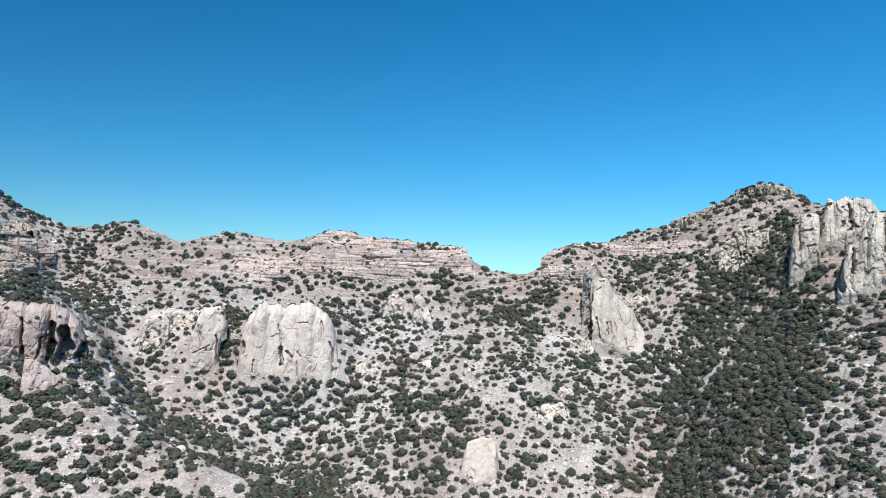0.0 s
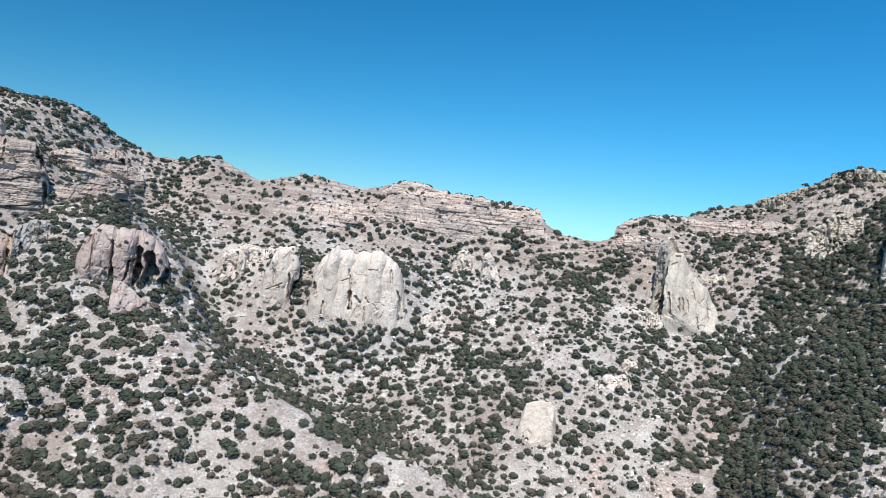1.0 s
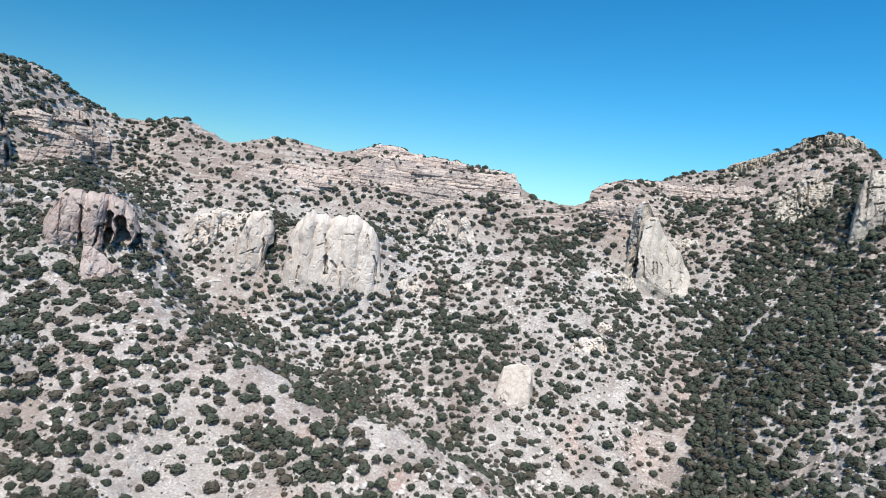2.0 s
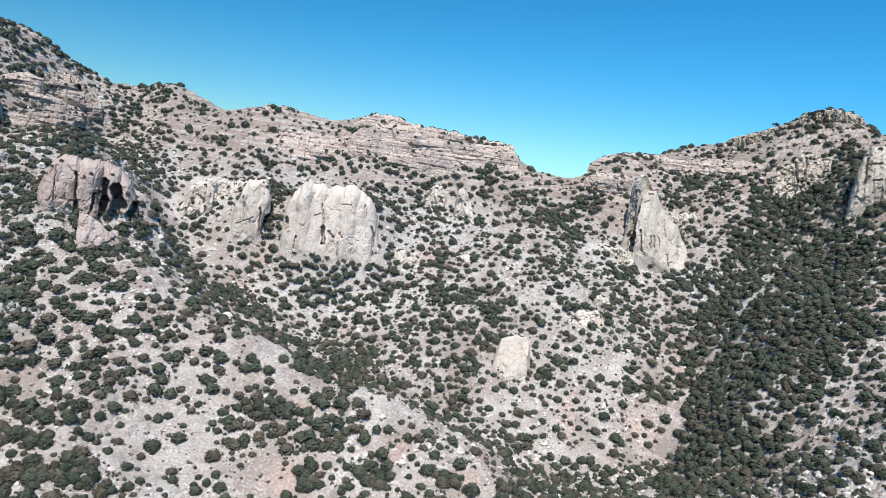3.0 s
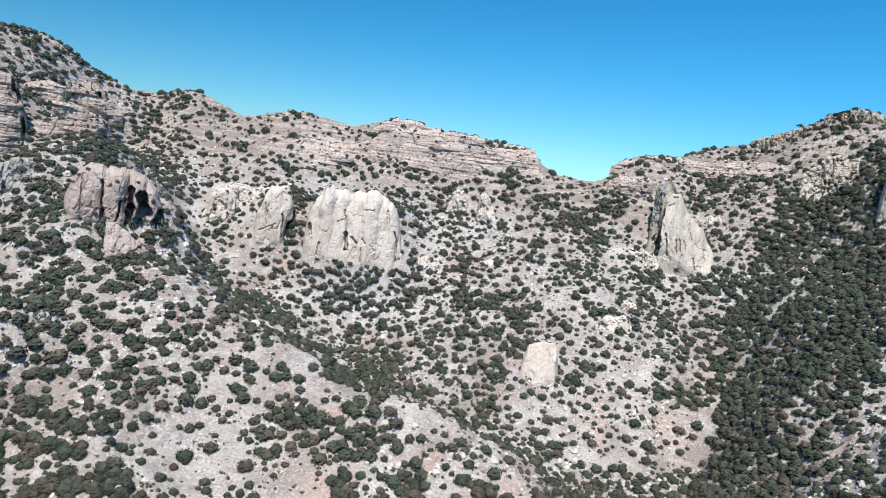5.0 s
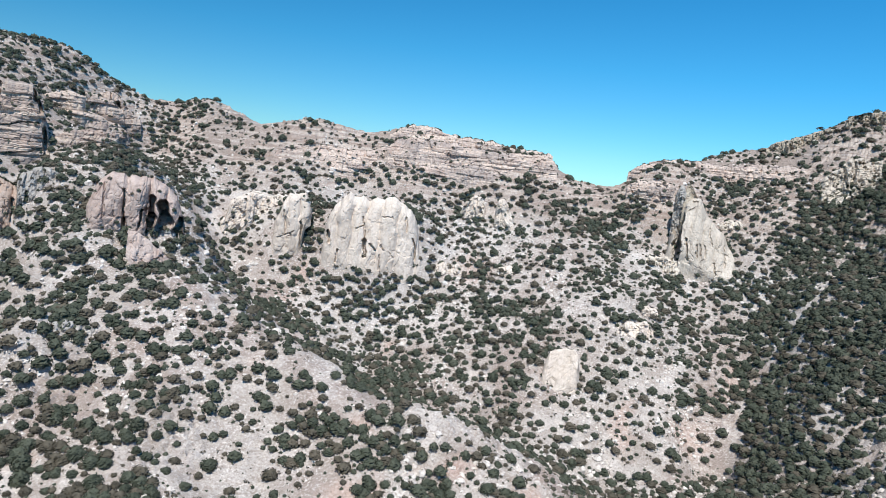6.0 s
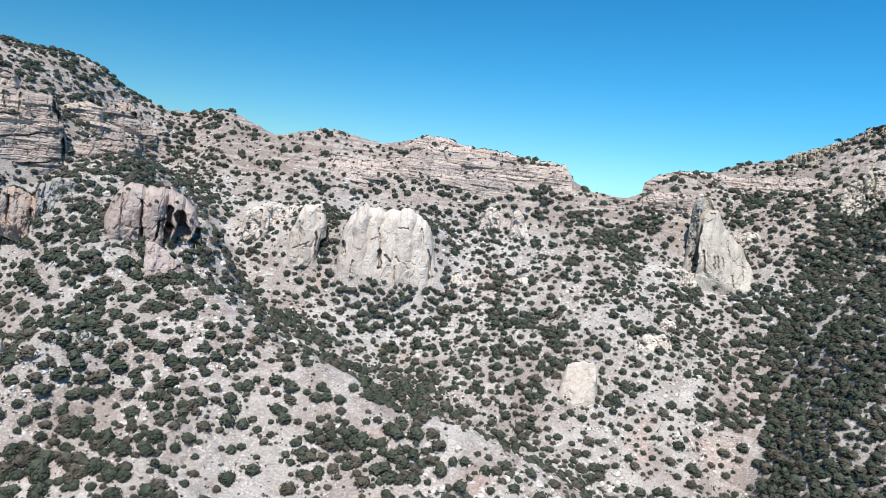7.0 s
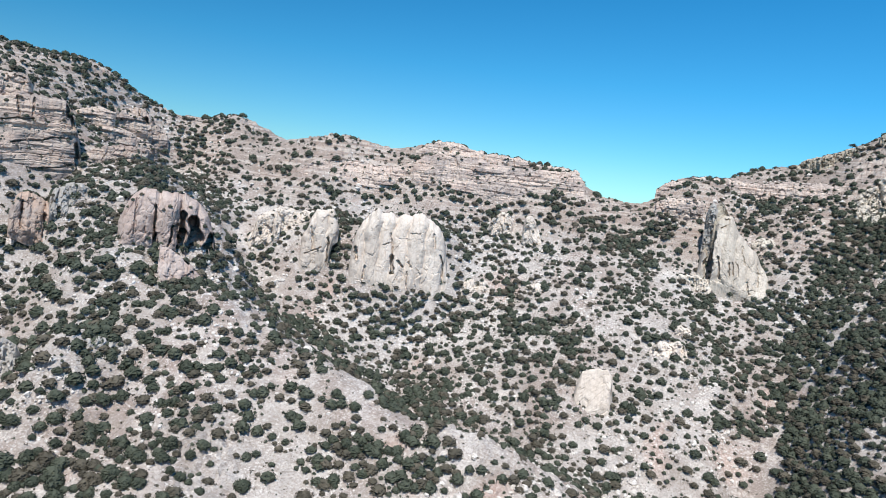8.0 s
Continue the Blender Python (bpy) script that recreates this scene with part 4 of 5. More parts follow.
# ---- bushes ----
def bush_arrays(seed, leaves, leaf, squash, sides, rings):
    """Crown and stems of one bush of radius 1, as vertices and triangles: a lumpy, dense twiggy dome under sprays of leaves."""
    rng = np.random.default_rng(seed)
    lobes = rng.normal(size=(7, 3)) * (1, 1, 0.5) + (0, 0, 0.35)
    lobes /= np.linalg.norm(lobes, axis=1)[:, None]
    swell = rng.uniform(0.5, 1.0, 7)

    def reach(way):
        near = np.clip(way @ lobes.T, 0, 1) ** 5
        r = 0.70 + 0.32 * (near * swell).max(1) * (1 - 0.25 * np.abs(way[:, 2]))
        return r * (1 - 0.25 * np.clip(0.15 - way[:, 2], 0, 1))

    # the dome
    vs, fs = [], []
    for k in range(rings):
        el = -0.12 + 1.25 * k / rings
        az = np.arange(sides) * 2 * math.pi / sides + 0.4 * k + rng.uniform(-0.15, 0.15, sides)
        way = np.stack([np.cos(az) * math.cos(el), np.sin(az) * math.cos(el), np.full(sides, math.sin(el))], -1)
        vs.append(way * (0.93 * reach(way) * rng.uniform(0.93, 1.05, sides))[:, None])
    i = np.arange(sides)
    j = (i + 1) % sides
    for k in range(rings - 1):
        o = k * sides
        fs += [np.stack([i + o, j + o, j + o + sides], -1), np.stack([i + o, j + o + sides, i + o + sides], -1)]
    top = rings * sides
    fs.append(np.stack([i + top - sides, j + top - sides, np.full(sides, top)], -1))
    vs.append(np.array([[0.05, -0.04, 0.86]]))
    # the sprays
    way = rng.normal(size=(leaves, 3)) * (1, 1, 0.8) + (0, 0, 0.25)
    way[:, 2] = np.maximum(way[:, 2], -0.12)
    way /= np.linalg.norm(way, axis=1)[:, None]
    centre = way * (reach(way) * rng.uniform(0.86, 1.10, leaves))[:, None]
    tilt = way + rng.normal(size=(leaves, 3)) * 0.38
    tilt /= np.linalg.norm(tilt, axis=1)[:, None]
    side = np.cross(tilt, rng.normal(size=(leaves, 3)))
    side /= np.linalg.norm(side, axis=1)[:, None]
    up = np.cross(tilt, side)
    half = (leaf * rng.uniform(0.6, 1.4, leaves))[:, None]
    vs.append(np.stack([centre + side * half, centre - side * half * 0.6 + up * half * 0.8, centre - side * half * 0.5 - up * half * 0.8], 1).reshape(-1, 3))
    fs.append(np.arange(3 * leaves).reshape(-1, 3) + top + 1)
    crown = (np.concatenate(vs) * (1, 1, squash) + (0, 0, 0.10), np.concatenate(fs))
    sv, sf, base = [], [], 0
    for k in range(3):
        end = lobes[k] * (0.5, 0.5, 0.5)
        foot = np.array([*(rng.normal(size=2) * 0.07), -0.25])
        for p, r in ((foot, 0.07), (end, 0.025)):
            sv.append(p + np.stack([np.cos(np.arange(3) * 2.0944) * r, np.sin(np.arange(3) * 2.0944) * r, np.zeros(3)], -1))
        i = np.arange(3)
        sf += [np.stack([i, (i + 1) % 3, (i + 1) % 3 + 3], -1) + base, np.stack([i, (i + 1) % 3 + 3, i + 3], -1) + base]
        base += 6
    return crown, (np.concatenate(sv), np.concatenate(sf))


def to_line(x, y, line):
    """Distance in plan to a line of the land."""
    best = np.full(np.shape(x), 1e9)
    for (x0, y0, _), (x1, y1, _) in zip(line[:-1], line[1:]):
        dx, dy = x1 - x0, y1 - y0
        t = np.clip(((x - x0) * dx + (y - y0) * dy) / (dx * dx + dy * dy), 0, 1)
        best = np.minimum(best, np.hypot(x - x0 - t * dx, y - y0 - t * dy))
    return best


STREAM = [(154, 356, 0), (140, 335, 0), (129, 332, 0), (120, 323, 0), (107, 312, 0), (98, 302, 0), (92, 293, 0), (84, 270, 0)]
# bare places: x, y, radius, strength
BARE = {
    "near spur": [(12, 222, 8, 0.7), (24, 250, 8, 0.5), (-15, 208, 6, 0.7), (-42, 211, 4, 0.6), (-55, 200, 7, 0.85), (-100, 215, 14, 0.8), (-88, 204, 16, 0.85), (-63, 205, 10, 0.8), (-111, 216, 6, 0.6), (-123, 257, 8, 0.75), (-111, 256, 4, 0.6), (-141, 233, 4, 0.7), (-133, 225, 3, 0.6), (-148, 247, 3, 0.7), (-63, 236, 3, 0.9), (-50, 234, 3, 0.7), (-30, 227, 5, 0.8), (-18, 227, 3, 0.8), (3, 212, 10, 0.9)],
    "middle slope": [(20, 304, 5, 0.8), (73, 285, 11, 0.4), (57, 301, 7, 0.6), (-12, 305, 4, 0.8), (-87, 325, 4, 0.6), (119, 373, 8, 0.8), (68, 381, 7, 0.6), (72, 404, 5, 0.8), (151, 278, 5, 0.7), (135, 270, 6, 0.6), (78, 279, 8, 0.4), (54, 324, 4, 0.7), (-22, 326, 3, 0.6), (14, 285, 6, 0.5), (-36, 365, 4, 0.5)],
    "high benches": [(-194, 430, 23, 0.3), (-150, 410, 21, 0.45), (-109, 421, 21, 0.7), (-226, 437, 13, 0.45), (-62, 420, 17, 0.6), (113, 402, 5, 0.7), (161, 447, 16, 0.5), (123, 442, 15, 0.5), (38, 273, 7, 0.4), (-35, 326, 4, 0.5)],
}
# thickly grown places
THICK = {
    "left slope": [(-205, 285, 26, 0.6), (-195, 262, 24, 0.5), (-172, 225, 24, 0.4), (-158, 205, 24, 0.4), (-225, 300, 18, 0.4), (-175, 290, 18, 0.4), (-190, 300, 20, 0.4), (-205, 330, 24, 0.3), (-150, 330, 22, 0.2), (-130, 226, 26, 0.25), (-120, 196, 22, 0.3), (-150, 250, 20, 0.2), (-222, 289, 30, 0.5), (-213, 264, 30, 0.4), (-163, 228, 25, 0.25), (-176, 220, 30, 0.3), (-189, 260, 22, 0.3), (-171, 206, 30, 0.2), (-150, 274, 14, 0.3), (-90, 340, 25, 0.2), (-313, 389, 25, 0.3), (-297, 407, 22, 0.25)],
    "shaded slope": [(128, 308, 25, 0.5), (120, 300, 20, 0.4), (151, 356, 30, 0.4), (138, 389, 30, 0.35), (154, 395, 30, 0.45), (129, 404, 22, 0.3), (157, 301, 14, 0.3), (160, 272, 18, 0.25), (147, 256, 22, 0.1), (140, 276, 14, 0.3), (143, 400, 22, 0.4), (132, 385, 14, 0.2), (111, 364, 10, 0.3)],
    "side of the valley": [(150, 300, 24, 0.4), (165, 318, 20, 0.4), (120, 262, 22, 0.35), (140, 262, 20, 0.35), (100, 235, 22, 0.3), (125, 236, 22, 0.3), (172, 340, 20, 0.4), (158, 282, 16, 0.3), (110, 215, 30, 0.45), (135, 225, 30, 0.4), (88, 340, 16, 0.25), (100, 345, 14, 0.3)],
    "high slope": [(8, 380, 25, 0.1), (39, 398, 22, 0.3), (55, 405, 20, 0.3), (86, 424, 25, 0.1), (-34, 391, 20, 0.1)],
}


def near_spots(x, y, spots):
    total = np.zeros(np.shape(x))
    for sx, sy, size, strength in itertools.chain.from_iterable(spots.values()):
        total = np.maximum(total, strength * np.exp(-(((x - sx) / size) ** 2 + ((y - sy) / (0.9 * size)) ** 2) ** 2))
    return total


def closed_scrub(x, y):
    """Where the oak scrub of the shaded slope closes, but for the pale stream bed."""
    lo, hi = np.interp(y, [230, 250, 281, 303, 331, 348, 359, 381, 400, 436], [72, 77, 91, 99, 104, 115, 127, 147, 152, 150]), np.interp(y, [235, 241, 252, 262, 290, 326, 347, 366], [88, 100, 124, 138, 146, 168, 179, 186])
    wave = 5 * fbm(x / 14, y / 14, 71, 2)
    share = step(-8, 0, x - lo + wave) * (1 - step(4, 18, x - hi + wave)) * step(222, 236, y) * (1 - 0.9 * step(392, 412, y))
    return share * (1 - 0.95 * np.exp(-((to_line(x, y, STREAM) + 0.16 * wave) / 2.4) ** 2))


def cover(x, y, z):
    """Share of the ground under bushes."""
    clump = step(-0.7, 0.6, fbm(x / 12, y / 18, 61, 3))
    c = 0.46 + 0.76 * clump + near_spots(x, y, THICK)
    # green scrub down the inner stream bed
    c = c + 0.25 * np.exp(-(to_line(x, y, LAND["gully_bed"]) / 9) ** 2)
    # thin cover on the high ledges, the bare crest of the spur and the loose scree
    c = c * (1 - (0.45 - 0.25 * step(190, 230, -x)) * step(122, 140, z) * (1 - step(85, 120, x)))
    c = c * (1 - 0.55 * step(142, 158, z) * step(60, 100, x))
    # sparse ground low on the open slope
    c = c * (1 - 0.35 * np.exp(-(((x - 55) / 40) ** 2 + ((y - 290) / 32) ** 2) ** 2))
    c = c * (1 - 0.9 * np.exp(-(to_line(x, y, LAND["spur_crest"][1:]) / 3.0) ** 2)) * (1 - near_spots(x, y, BARE))
    stream = np.exp(-(to_line(x, y, STREAM) / 1.9) ** 2)
    return np.clip(c * (1 - 0.9 * stream), 0, 1)


# stands of taller oak: x, y, radius
STANDS = {
    "near spur": [(-70, 224, 9), (-73, 217, 4), (-60, 223, 5), (-48, 218, 6), (-39, 220, 5), (-46, 205, 5), (-111, 189, 5), (-119, 185, 4), (-27, 208, 4), (-48, 231, 2), (-4, 209, 4), (-26, 212, 3), (-126, 185, 4), (-127, 180, 4)],
    "left slope": [(-129, 225, 5), (-142, 231, 3), (-118, 224, 4), (-123, 216, 3), (-146, 241, 3), (-129, 234, 3), (-122, 236, 3), (-159, 233, 4), (-173, 261, 6), (-187, 265, 5), (-178, 255, 5), (-158, 262, 3), (-145, 224, 3), (-155, 222, 3), (-152, 213, 4), (-127, 196, 4), (-137, 196, 4), (-152, 265, 4), (-170, 274, 4), (-184, 270, 4), (-103, 235, 3), (-89, 231, 3), (-106, 225, 2), (-77, 236, 3), (-88, 236, 3)],
    "inner gully": [(-71, 308, 7), (-58, 308, 7), (-78, 320, 4), (-47, 297, 6), (-30, 296, 5), (-111, 321, 7), (-122, 339, 6), (-100, 327, 6), (-134, 305, 4), (-125, 305, 4), (-119, 310, 4), (-151, 300, 6), (-132, 272, 4), (-61, 243, 3), (-42, 233, 2), (-86, 315, 3)],
    "under the outcrops": [(-117, 386, 5), (-112, 374, 5), (-108, 365, 4), (-47, 388, 4), (-46, 372, 4), (-47, 364, 4), (-94, 361, 5), (-76, 354, 5), (-64, 352, 4), (-83, 359, 10), (-69, 357, 7), (-92, 365, 6), (-98, 356, 5), (-53, 365, 5), (-45, 360, 5), (-112, 372, 5), (-119, 380, 4), (-116, 359, 4), (-120, 401, 5), (-156, 391, 3), (-61, 354, 4), (-85, 348, 4), (-70, 345, 3)],
    "open slope": [(-16, 355, 6), (-3, 349, 7), (13, 349, 4), (11, 334, 6), (-2, 329, 5), (10, 318, 5), (0, 307, 5), (0, 290, 5), (-16, 330, 3), (-46, 319, 5), (-31, 333, 3), (-24, 311, 3), (3, 302, 4), (41, 306, 4), (34, 300, 4), (43, 334, 4), (-19, 373, 3), (-1, 394, 4), (18, 379, 4)],
    "high slope": [(41, 403, 11), (24, 412, 8), (59, 409, 9), (50, 390, 6), (-51, 401, 5), (-62, 408, 4), (0, 421, 7), (-38, 411, 3), (-242, 460, 11), (-224, 469, 6), (-277, 417, 6), (-197, 329, 9), (-201, 317, 4)],
    "pinnacle and beyond": [(108, 366, 9), (117, 358, 7), (103, 373, 3), (83, 301, 7), (72, 297, 4), (119, 345, 7), (107, 345, 4), (138, 383, 7), (155, 395, 9), (167, 397, 8), (134, 408, 6), (122, 420, 6), (178, 384, 8), (186, 424, 5), (108, 414, 5), (73, 350, 4), (80, 338, 3)],
}
ALL_STANDS = list(itertools.chain.from_iterable(STANDS.values()))


def scatter():
    rng = np.random.default_rng(5)

    def layer(cell, mid, spread_by, lo, hi, share):
        gx, gy = np.meshgrid(np.arange(-390, 262, cell), np.arange(158, 495, cell), indexing="ij")
        x = (gx + rng.uniform(-0.6, 0.6, gx.shape) * cell).ravel()
        y = (gy + rng.uniform(-0.6, 0.6, gx.shape) * cell).ravel()
        r = np.clip(np.exp(rng.normal(math.log(mid), spread_by, x.size)), lo, hi)
        keep = rng.random(x.size) < share(x, y)
        return x[keep], y[keep], r[keep]

    x, y, r = layer(3.3, 1.9, 0.36, 0.9, 3.3, lambda x, y: cover(x, y, base_height(x, y)))
    r = r * (1 + 0.25 * step(115, 170, -x) * (1 - step(290, 330, y)))
    sx, sy, sr = layer(2.1, 0.78, 0.3, 0.4, 1.2, lambda x, y: (0.22 + 0.55 * step(-0.5, 0.6, fbm(x / 15, y / 15, 83, 3))) * (0.2 + 0.8 * cover(x, y, base_height(x, y))))
    x, y, r = np.append(x, sx), np.append(y, sy), np.append(r, sr)
    for sx, sy, size in ALL_STANDS:
        count = int(4 + size * size / 1.8)
        a, d = rng.uniform(0, 6.283, count), size * np.sqrt(rng.random(count))
        x, y = np.append(x, sx + np.cos(a) * d), np.append(y, sy + 0.8 * np.sin(a) * d)
        r = np.append(r, rng.uniform(1.4, 3.1, count))
    # the closed oak scrub of the shaded slope
    gx, gy = np.meshgrid(np.arange(60, 215, 3.0), np.arange(215, 430, 3.0), indexing="ij")
    dx, dy = (gx + rng.uniform(-1.9, 1.9, gx.shape)).ravel(), (gy + rng.uniform(-1.9, 1.9, gx.shape)).ravel()
    share = closed_scrub(dx, dy) * (1 - 0.2 * step(0.1, 0.6, fbm(dx / 12, dy / 12, 73, 2)))
    thick = rng.random(dx.size) < 1.1 * share
    x, y, r = np.append(x, dx[thick]), np.append(y, dy[thick]), np.append(r, rng.uniform(1.8, 3.4, thick.sum()))
    low = rng.random(dx.size) < 0.9 * share
    x, y, r = np.append(x, dx[low] + 1.7), np.append(y, dy[low] + 1.6), np.append(r, rng.uniform(0.8, 1.5, low.sum()))
    # a broken row of low oaks along the skyline
    line = np.array(LAND["main_crest"])
    along = np.concatenate([[0], np.cumsum(np.hypot(*np.diff(line[:, :2], axis=0).T))])
    at = np.arange(0, along[-1], 3.2)
    at = at[rng.random(at.size) < 0.35 + 0.45 * step(-0.3, 0.5, vnoise(at / 28, 0 * at, 91))] + rng.uniform(-1.5, 1.5)
    x, y = np.append(x, np.interp(at, along, line[:, 0])), np.append(y, np.interp(at, along, line[:, 1]) + rng.uniform(-2, 2, at.size))
    r = np.append(r, rng.uniform(0.9, 2.0, at.size))
    foot = np.array(FOOT_PLANTS)
    x, y, r = np.append(x, foot[:, 0]), np.append(y, foot[:, 1]), np.append(r, foot[:, 2])
    # none on steep rock, none out of sight
    slope = np.hypot(base_height(x + 2, y) - base_height(x - 2, y), base_height(x, y + 2) - base_height(x, y - 2)) / 4
    crest = np.array(LAND["main_crest"])
    keep = (y < np.interp(x, crest[:, 0], crest[:, 1]) + 9) & (slope < 2.4) & (x > -0.97 * y - 20) & (x < 0.64 * y + 12)
    x, y, r = x[keep], y[keep], r[keep]
    # the larger ones crowd the smaller out, but for the closed scrub
    crowd = step(0.7, 1.1, cover(x, y, base_height(x, y)) + 0.25 * fbm(x / 9, y / 9, 87, 2))
    grove = near_spots(x, y, {"stands": [(sx, sy, 1.15 * size, 1.0) for sx, sy, size in ALL_STANDS]})
    pack = 0.66 - 0.32 * np.maximum(np.maximum(crowd, grove), closed_scrub(x, y)) - 0.11 * closed_scrub(x, y)
    held, kept = defaultdict(list), []
    for i in np.argsort(-r):
        cx, cy = int(x[i] // 4), int(y[i] // 4)
        room = True
        for key in itertools.product((cx - 1, cx, cx + 1), (cy - 1, cy, cy + 1)):
            for j in held[key]:
                if math.hypot(x[i] - x[j], y[i] - y[j]) < pack[i] * (r[i] + r[j]):
                    room = False
                    break
            if not room:
                break
        if room:
            held[cx, cy].append(i)
            kept.append(i)
    x, y, r = x[kept], y[kept], r[kept]
    return np.concatenate([np.stack([x, y, height(x, y), r], -1), np.array(LEDGE_PLANTS)])


SQUASH = (0.85, 0.95, 0.75, 1.05, 0.9, 0.8)
KINDS = [bush_arrays(100 + k, 230, 0.13, s, 9, 4) for k, s in enumerate(SQUASH)]
FAR_KINDS = [bush_arrays(150 + k, 76, 0.17, s, 7, 3) for k, s in enumerate(SQUASH)]
SMALL_KINDS = [bush_arrays(180 + k, 16, 0.28, s, 5, 2) for k, s in enumerate(SQUASH)]
BUSHES = scatter()
TIER = np.where(BUSHES[:, 3] < 1.05, 2, np.where(BUSHES[:, 1] > 212, 1, 0))
NEAR = np.argsort(np.hypot(BUSHES[:, 0] + 15, BUSHES[:, 1] - 5) + 40 * (BUSHES[:, 3] < 1.0))


def build_bushes():
    rng = np.random.default_rng(9)
    first = {}
    near = set()
    for i in NEAR[:300]:
        x, y, z, r = BUSHES[i]
        k = int(rng.integers(0, len(KINDS)))
        m = Matrix.Translation((x, y, z - 0.1)) @ Matrix.Rotation(rng.uniform(0, 6.28), 4, "Z") @ Matrix.Scale(r, 4)
        near.add(i)
        if k not in first:
            bush = new("bush")
            (cv, cf), (tv, tf) = KINDS[k]
            mesh_object("crown", cv, cf, [DRY_LEAF if k in (2, 5) else LEAF], bush)
            mesh_object("stems", tv, tf, [BARK], bush)
            tagged(bush, "dry brownish scrub bush on open scree" if k in (2, 5) else "dark green oak scrub bush on open scree", "bush", group="bushes on the near slope")
            bush.matrix_basis = m
            first[k] = bush
        else:
            twin = copy_thing(first[k], Matrix.Identity(4))
            twin.matrix_basis = m
    rest = np.array([i for i in range(len(BUSHES)) if i not in near])
    kind = rng.integers(0, len(KINDS), len(rest))
    for label, mat, ks in (("dark green oak scrub covering the mountainside", LEAF, (0, 1, 3, 4)), ("dry brownish scrub covering the mountainside", DRY_LEAF, (2, 5))):
        vs, fs, ms, base = [], [], [], 0
        for k in ks:
            for tier, shapes in enumerate((KINDS, FAR_KINDS, SMALL_KINDS)):
                b = BUSHES[rest[(kind == k) & (TIER[rest] == tier)]]
                a = rng.uniform(0, 6.28, len(b))
                for slot, (v, f) in enumerate(shapes[k][:1] if tier else shapes[k]):
                    q = np.stack([v[None, :, 0] * np.cos(a)[:, None] - v[None, :, 1] * np.sin(a)[:, None],
                                  v[None, :, 0] * np.sin(a)[:, None] + v[None, :, 1] * np.cos(a)[:, None],
                                  np.repeat(v[None, :, 2], len(b), 0)], -1) * b[:, None, 3:4] + b[:, None, :3] - (0, 0, 0.1)
                    vs.append(q.reshape(-1, 3))
                    fs.append((f[None] + (np.arange(len(b)) * len(v))[:, None, None]).reshape(-1, f.shape[1]) + base)
                    ms.append(np.full(len(fs[-1]), slot))
                    base += len(vs[-1])
        ob = mesh_object("scrub", np.concatenate(vs), np.concatenate(fs), [mat, BARK], face_mats=np.concatenate(ms))
        tagged(ob, label, "scrub", kind="stuff")


build_bushes()


# ---- a lone tree on the skyline ----
def build_tree(x, y, tall):
    """A thin bent trunk with limbs, and a flat, open crown of leaf clumps."""
    rng = np.random.default_rng(77)
    z = float(height(x, y)) - 0.3
    tree = tagged(new("tree"), "lone thin oak with an open crown on the bare ridge", "tree")
    tree.location = (x, y, z)
    paths = [[(0, 0, 0, 0.20), (0.15, 0, 0.4 * tall, 0.15), (0.05, 0.1, 0.75 * tall, 0.09), (0.25, 0.1, 0.95 * tall, 0.03)],
             [(0.12, 0, 0.45 * tall, 0.09), (0.9, 0.3, 0.62 * tall, 0.06), (1.4, 0.4, 0.8 * tall, 0.02)],
             [(0.1, 0, 0.55 * tall, 0.08), (-0.7, -0.2, 0.7 * tall, 0.05), (-1.2, -0.3, 0.86 * tall, 0.02)]]
    ring = np.arange(6) * math.pi / 3
    vs, fs, base = [], [], 0
    for path in paths:
        for px, py, pz, r in path:
            vs.append(np.stack([px + r * np.cos(ring), py + r * np.sin(ring), np.full(6, pz)], -1))
        i = np.arange(6)
        fs += [np.stack([i, (i + 1) % 6, (i + 1) % 6 + 6, i + 6], -1) + base + 6 * k for k in range(len(path) - 1)]
        base += 6 * len(path)
    mesh_object("trunk", np.concatenate(vs), np.concatenate(fs), [BARK], tree)
    count = 420
    centre = np.array([path[-1][:3] for path in paths])[rng.integers(0, 3, count)] + rng.normal(size=(count, 3)) * (0.6, 0.6, 0.28)
    a, b = rng.normal(size=(count, 3)) * 0.16, rng.normal(size=(count, 3)) * 0.16
    mesh_object("crown", np.stack([centre + a, centre + b, centre - a - b], 1).reshape(-1, 3), np.arange(3 * count).reshape(-1, 3), [LEAF], tree)


build_tree(173.6, 448.0, 5.0)


# ---- tufts and stones ----
def spread(parts, spots, name, mats, label, category, seed):
    """Joins many turned and scaled copies of small shapes into one object. spots: x, y, z, size."""
    rng = np.random.default_rng(seed)
    kind = rng.integers(0, len(parts), len(spots))
    vs, fs, base = [], [], 0
    for k, (v, f) in enumerate(parts):
        b = spots[kind == k]
        a = rng.uniform(0, 6.28, len(b))[:, None]
        q = np.stack([v[None, :, 0] * np.cos(a) - v[None, :, 1] * np.sin(a), v[None, :, 0] * np.sin(a) + v[None, :, 1] * np.cos(a),
                      np.repeat(v[None, :, 2], len(b), 0)], -1) * b[:, None, 3:4] + b[:, None, :3]
        vs.append(q.reshape(-1, 3))
        fs.append((f[None] + (np.arange(len(b)) * len(v))[:, None, None]).reshape(-1, f.shape[1]) + base)
        base += len(vs[-1])
    ob = mesh_object(name, np.concatenate(vs), np.concatenate(fs), mats)
    return tagged(ob, label, category, kind="stuff")


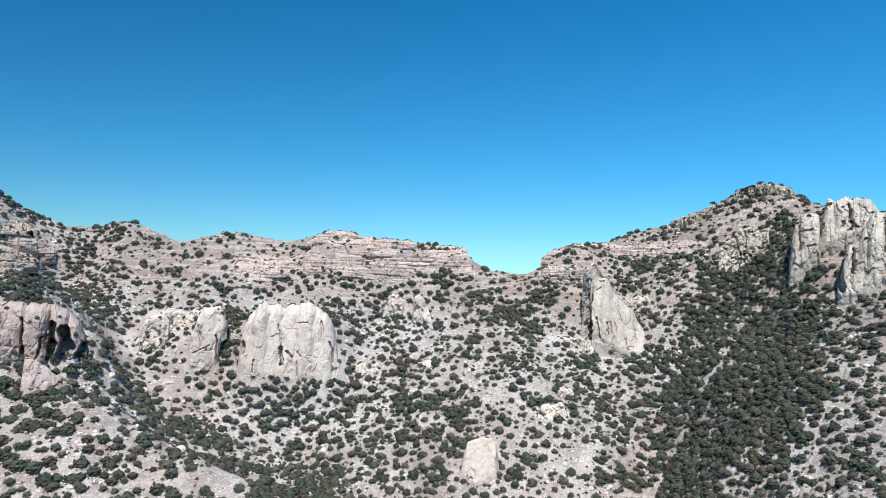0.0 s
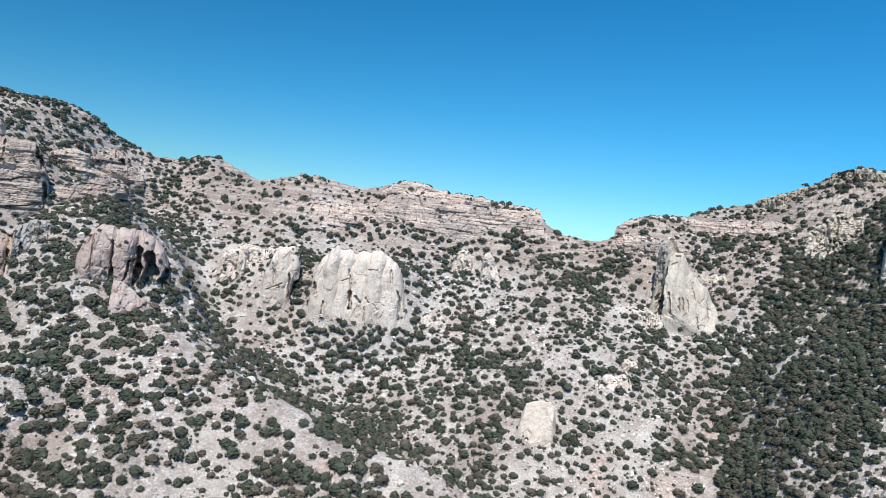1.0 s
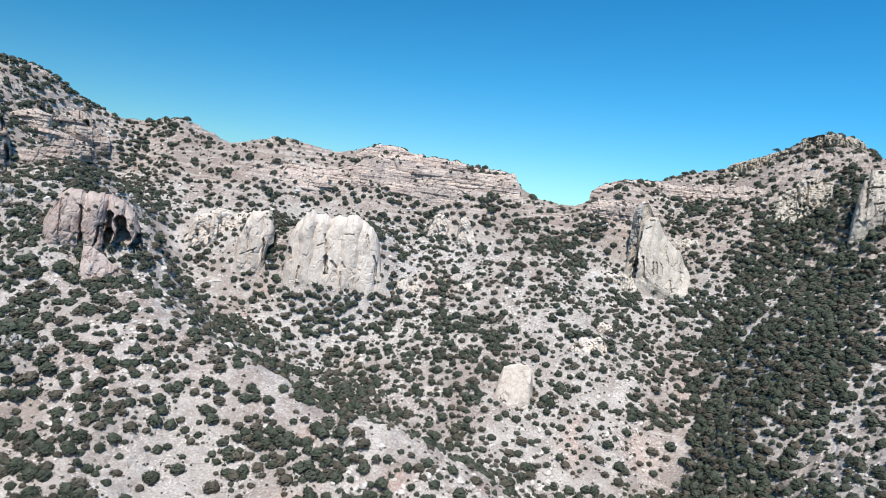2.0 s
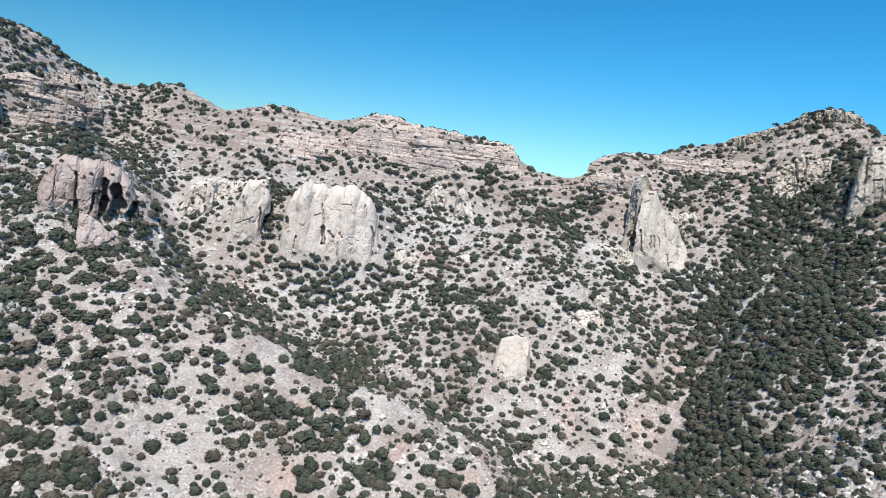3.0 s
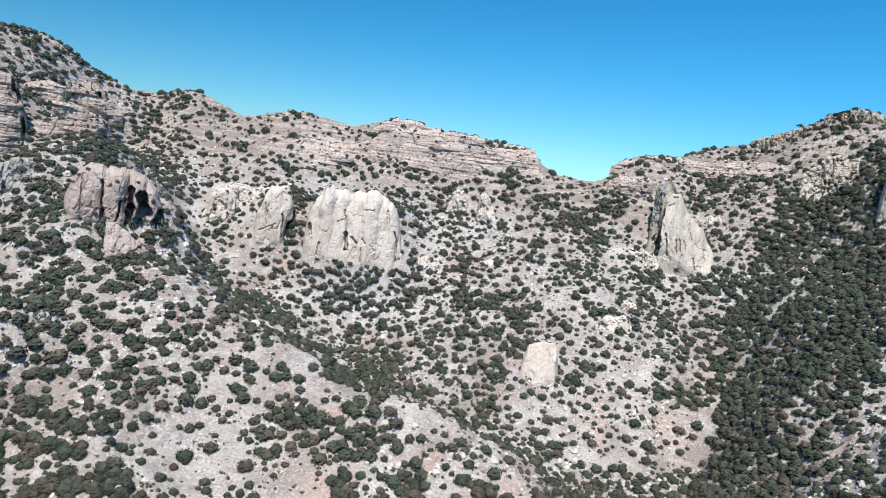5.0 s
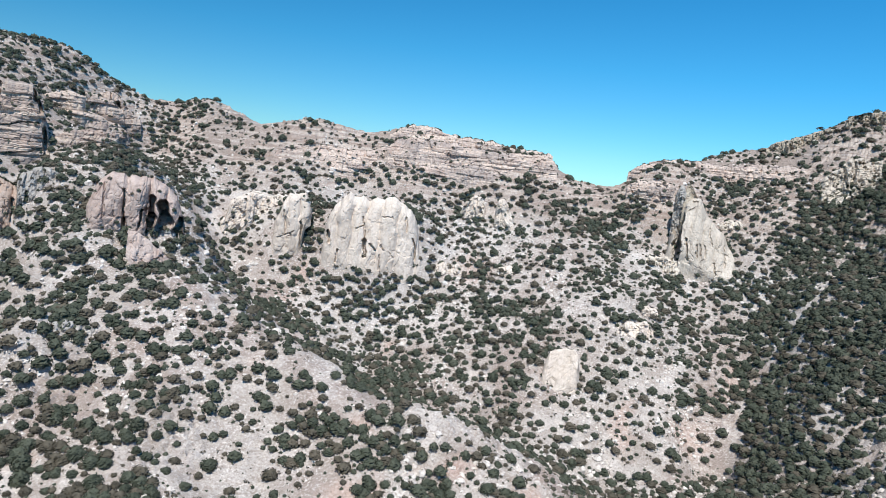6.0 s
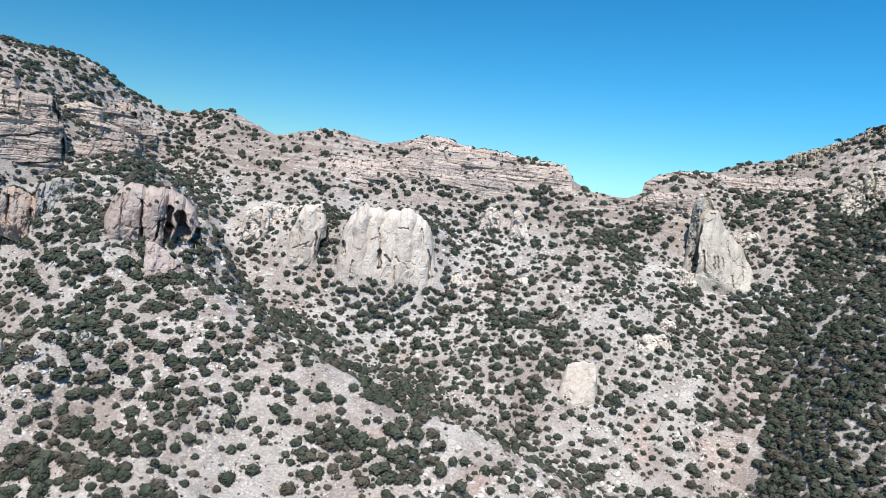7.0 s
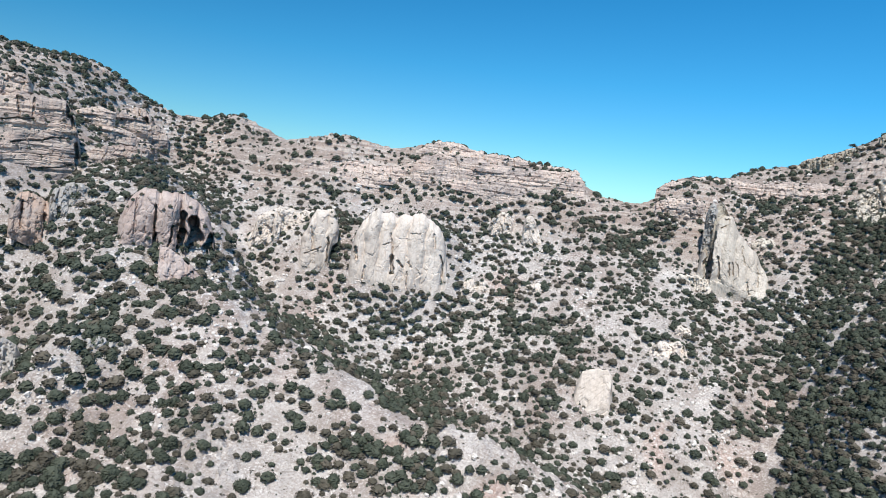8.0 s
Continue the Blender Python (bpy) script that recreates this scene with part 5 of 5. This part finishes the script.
def tuft_arrays(seed, blades):
    rng = np.random.default_rng(seed)
    a = rng.uniform(0, 6.28, blades)
    r = rng.uniform(0.15, 0.9, blades)
    c = np.stack([np.cos(a) * r, np.sin(a) * r, rng.uniform(0.1, 0.75, blades) * (1.1 - 0.6 * r)], -1)
    d = rng.normal(size=(blades, 3)) * 0.24
    e = rng.normal(size=(blades, 3)) * 0.24
    v = np.stack([c - d, c + e, c + d, c - e], 1).reshape(-1, 3)
    return v, np.arange(4 * blades).reshape(-1, 4)


def stone_arrays(seed):
    rng = np.random.default_rng(seed)
    ring = np.arange(6) * math.pi / 3
    rows = []
    long = rng.uniform(0.45, 0.8)
    for zz, r in ((-0.4, 0.9), (0.15, 1.0), (0.55, 0.62), (0.7, 0.12)):
        k = rng.uniform(0.72, 1.2, 6) * r
        rows.append(np.stack([np.cos(ring) * k, np.sin(ring) * k * long, zz + rng.normal(size=6) * 0.09], -1))
    i = np.arange(6)
    f = np.concatenate([np.stack([i, (i + 1) % 6, (i + 1) % 6 + 6, i + 6], -1) + 6 * k for k in range(3)])
    return np.concatenate(rows), f


def random_spots(seed, count, lo, hi, spread_size, share):
    """Spots on the land where share(x, y, z) lets them stand."""
    rng = np.random.default_rng(seed)
    x, y = rng.uniform(-360, 250, count), rng.uniform(165, 470, count)
    z = height(x, y)
    r = np.clip(np.exp(rng.normal(math.log(spread_size), 0.45, count)), lo, hi)
    crest = np.array(LAND["main_crest"])
    keep = (y < np.interp(x, crest[:, 0], crest[:, 1]) + 5) & (rng.random(count) < share(x, y, z)) & (x > -0.97 * y - 20) & (x < 0.64 * y + 12)
    return np.stack([x, y, z - 0.05, r], -1)[keep]


spread([tuft_arrays(300 + k, 8) for k in range(4)], random_spots(41, 15000, 0.3, 1.3, 0.55, lambda x, y, z: 0.25 + 0.75 * cover(x, y, z)),
       "tufts", [DRY_LEAF], "dry brown grass tufts and low shrubs on the slope", "tufts", 42)
SHAPES = [stone_arrays(330 + k) for k in range(5)]
def stony(x, y, z):
    """Share of stones: drifts of broken rock on the open slopes, few on the smooth scree and the high benches."""
    drifts = np.clip(0.10 + 1.5 * (fbm(x / 17, y / 24, 77, 3) - 0.05), 0.05, 1)
    return drifts * (1 - 0.8 * near_spots(x, y, {"near spur": BARE["near spur"]})) * (1 - 0.6 * step(118, 134, z)) * (1 - 0.8 * closed_scrub(x, y)) * (1 - 0.85 * np.exp(-(to_line(x, y, LAND["spur_crest"]) / 9) ** 2))


STONES = random_spots(47, 48000, 0.25, 2.4, 0.62, stony)
BIG = np.argsort(STONES[:, 3] / np.hypot(STONES[:, 0] + 15, STONES[:, 1]))[::-1][:120]
spread(SHAPES, np.delete(STONES, BIG, 0), "stones", [STONE], "loose pale stones strewn over the slope", "stones", 48)


def build_boulders():
    rng = np.random.default_rng(49)
    first = {}
    for x, y, z, r in STONES[BIG]:
        k = int(rng.integers(0, len(SHAPES)))
        m = Matrix.Translation((x, y, z)) @ Matrix.Rotation(rng.uniform(0, 6.28), 4, "Z") @ Matrix.Scale(r, 4)
        if k not in first:
            first[k] = tagged(mesh_object("boulder", *SHAPES[k], [STONE]), "loose pale weathered boulder lying on scree", "boulder", group="boulders on the slope")
            first[k].matrix_basis = m
        else:
            copy_thing(first[k], Matrix.Identity(4)).matrix_basis = m


build_boulders()
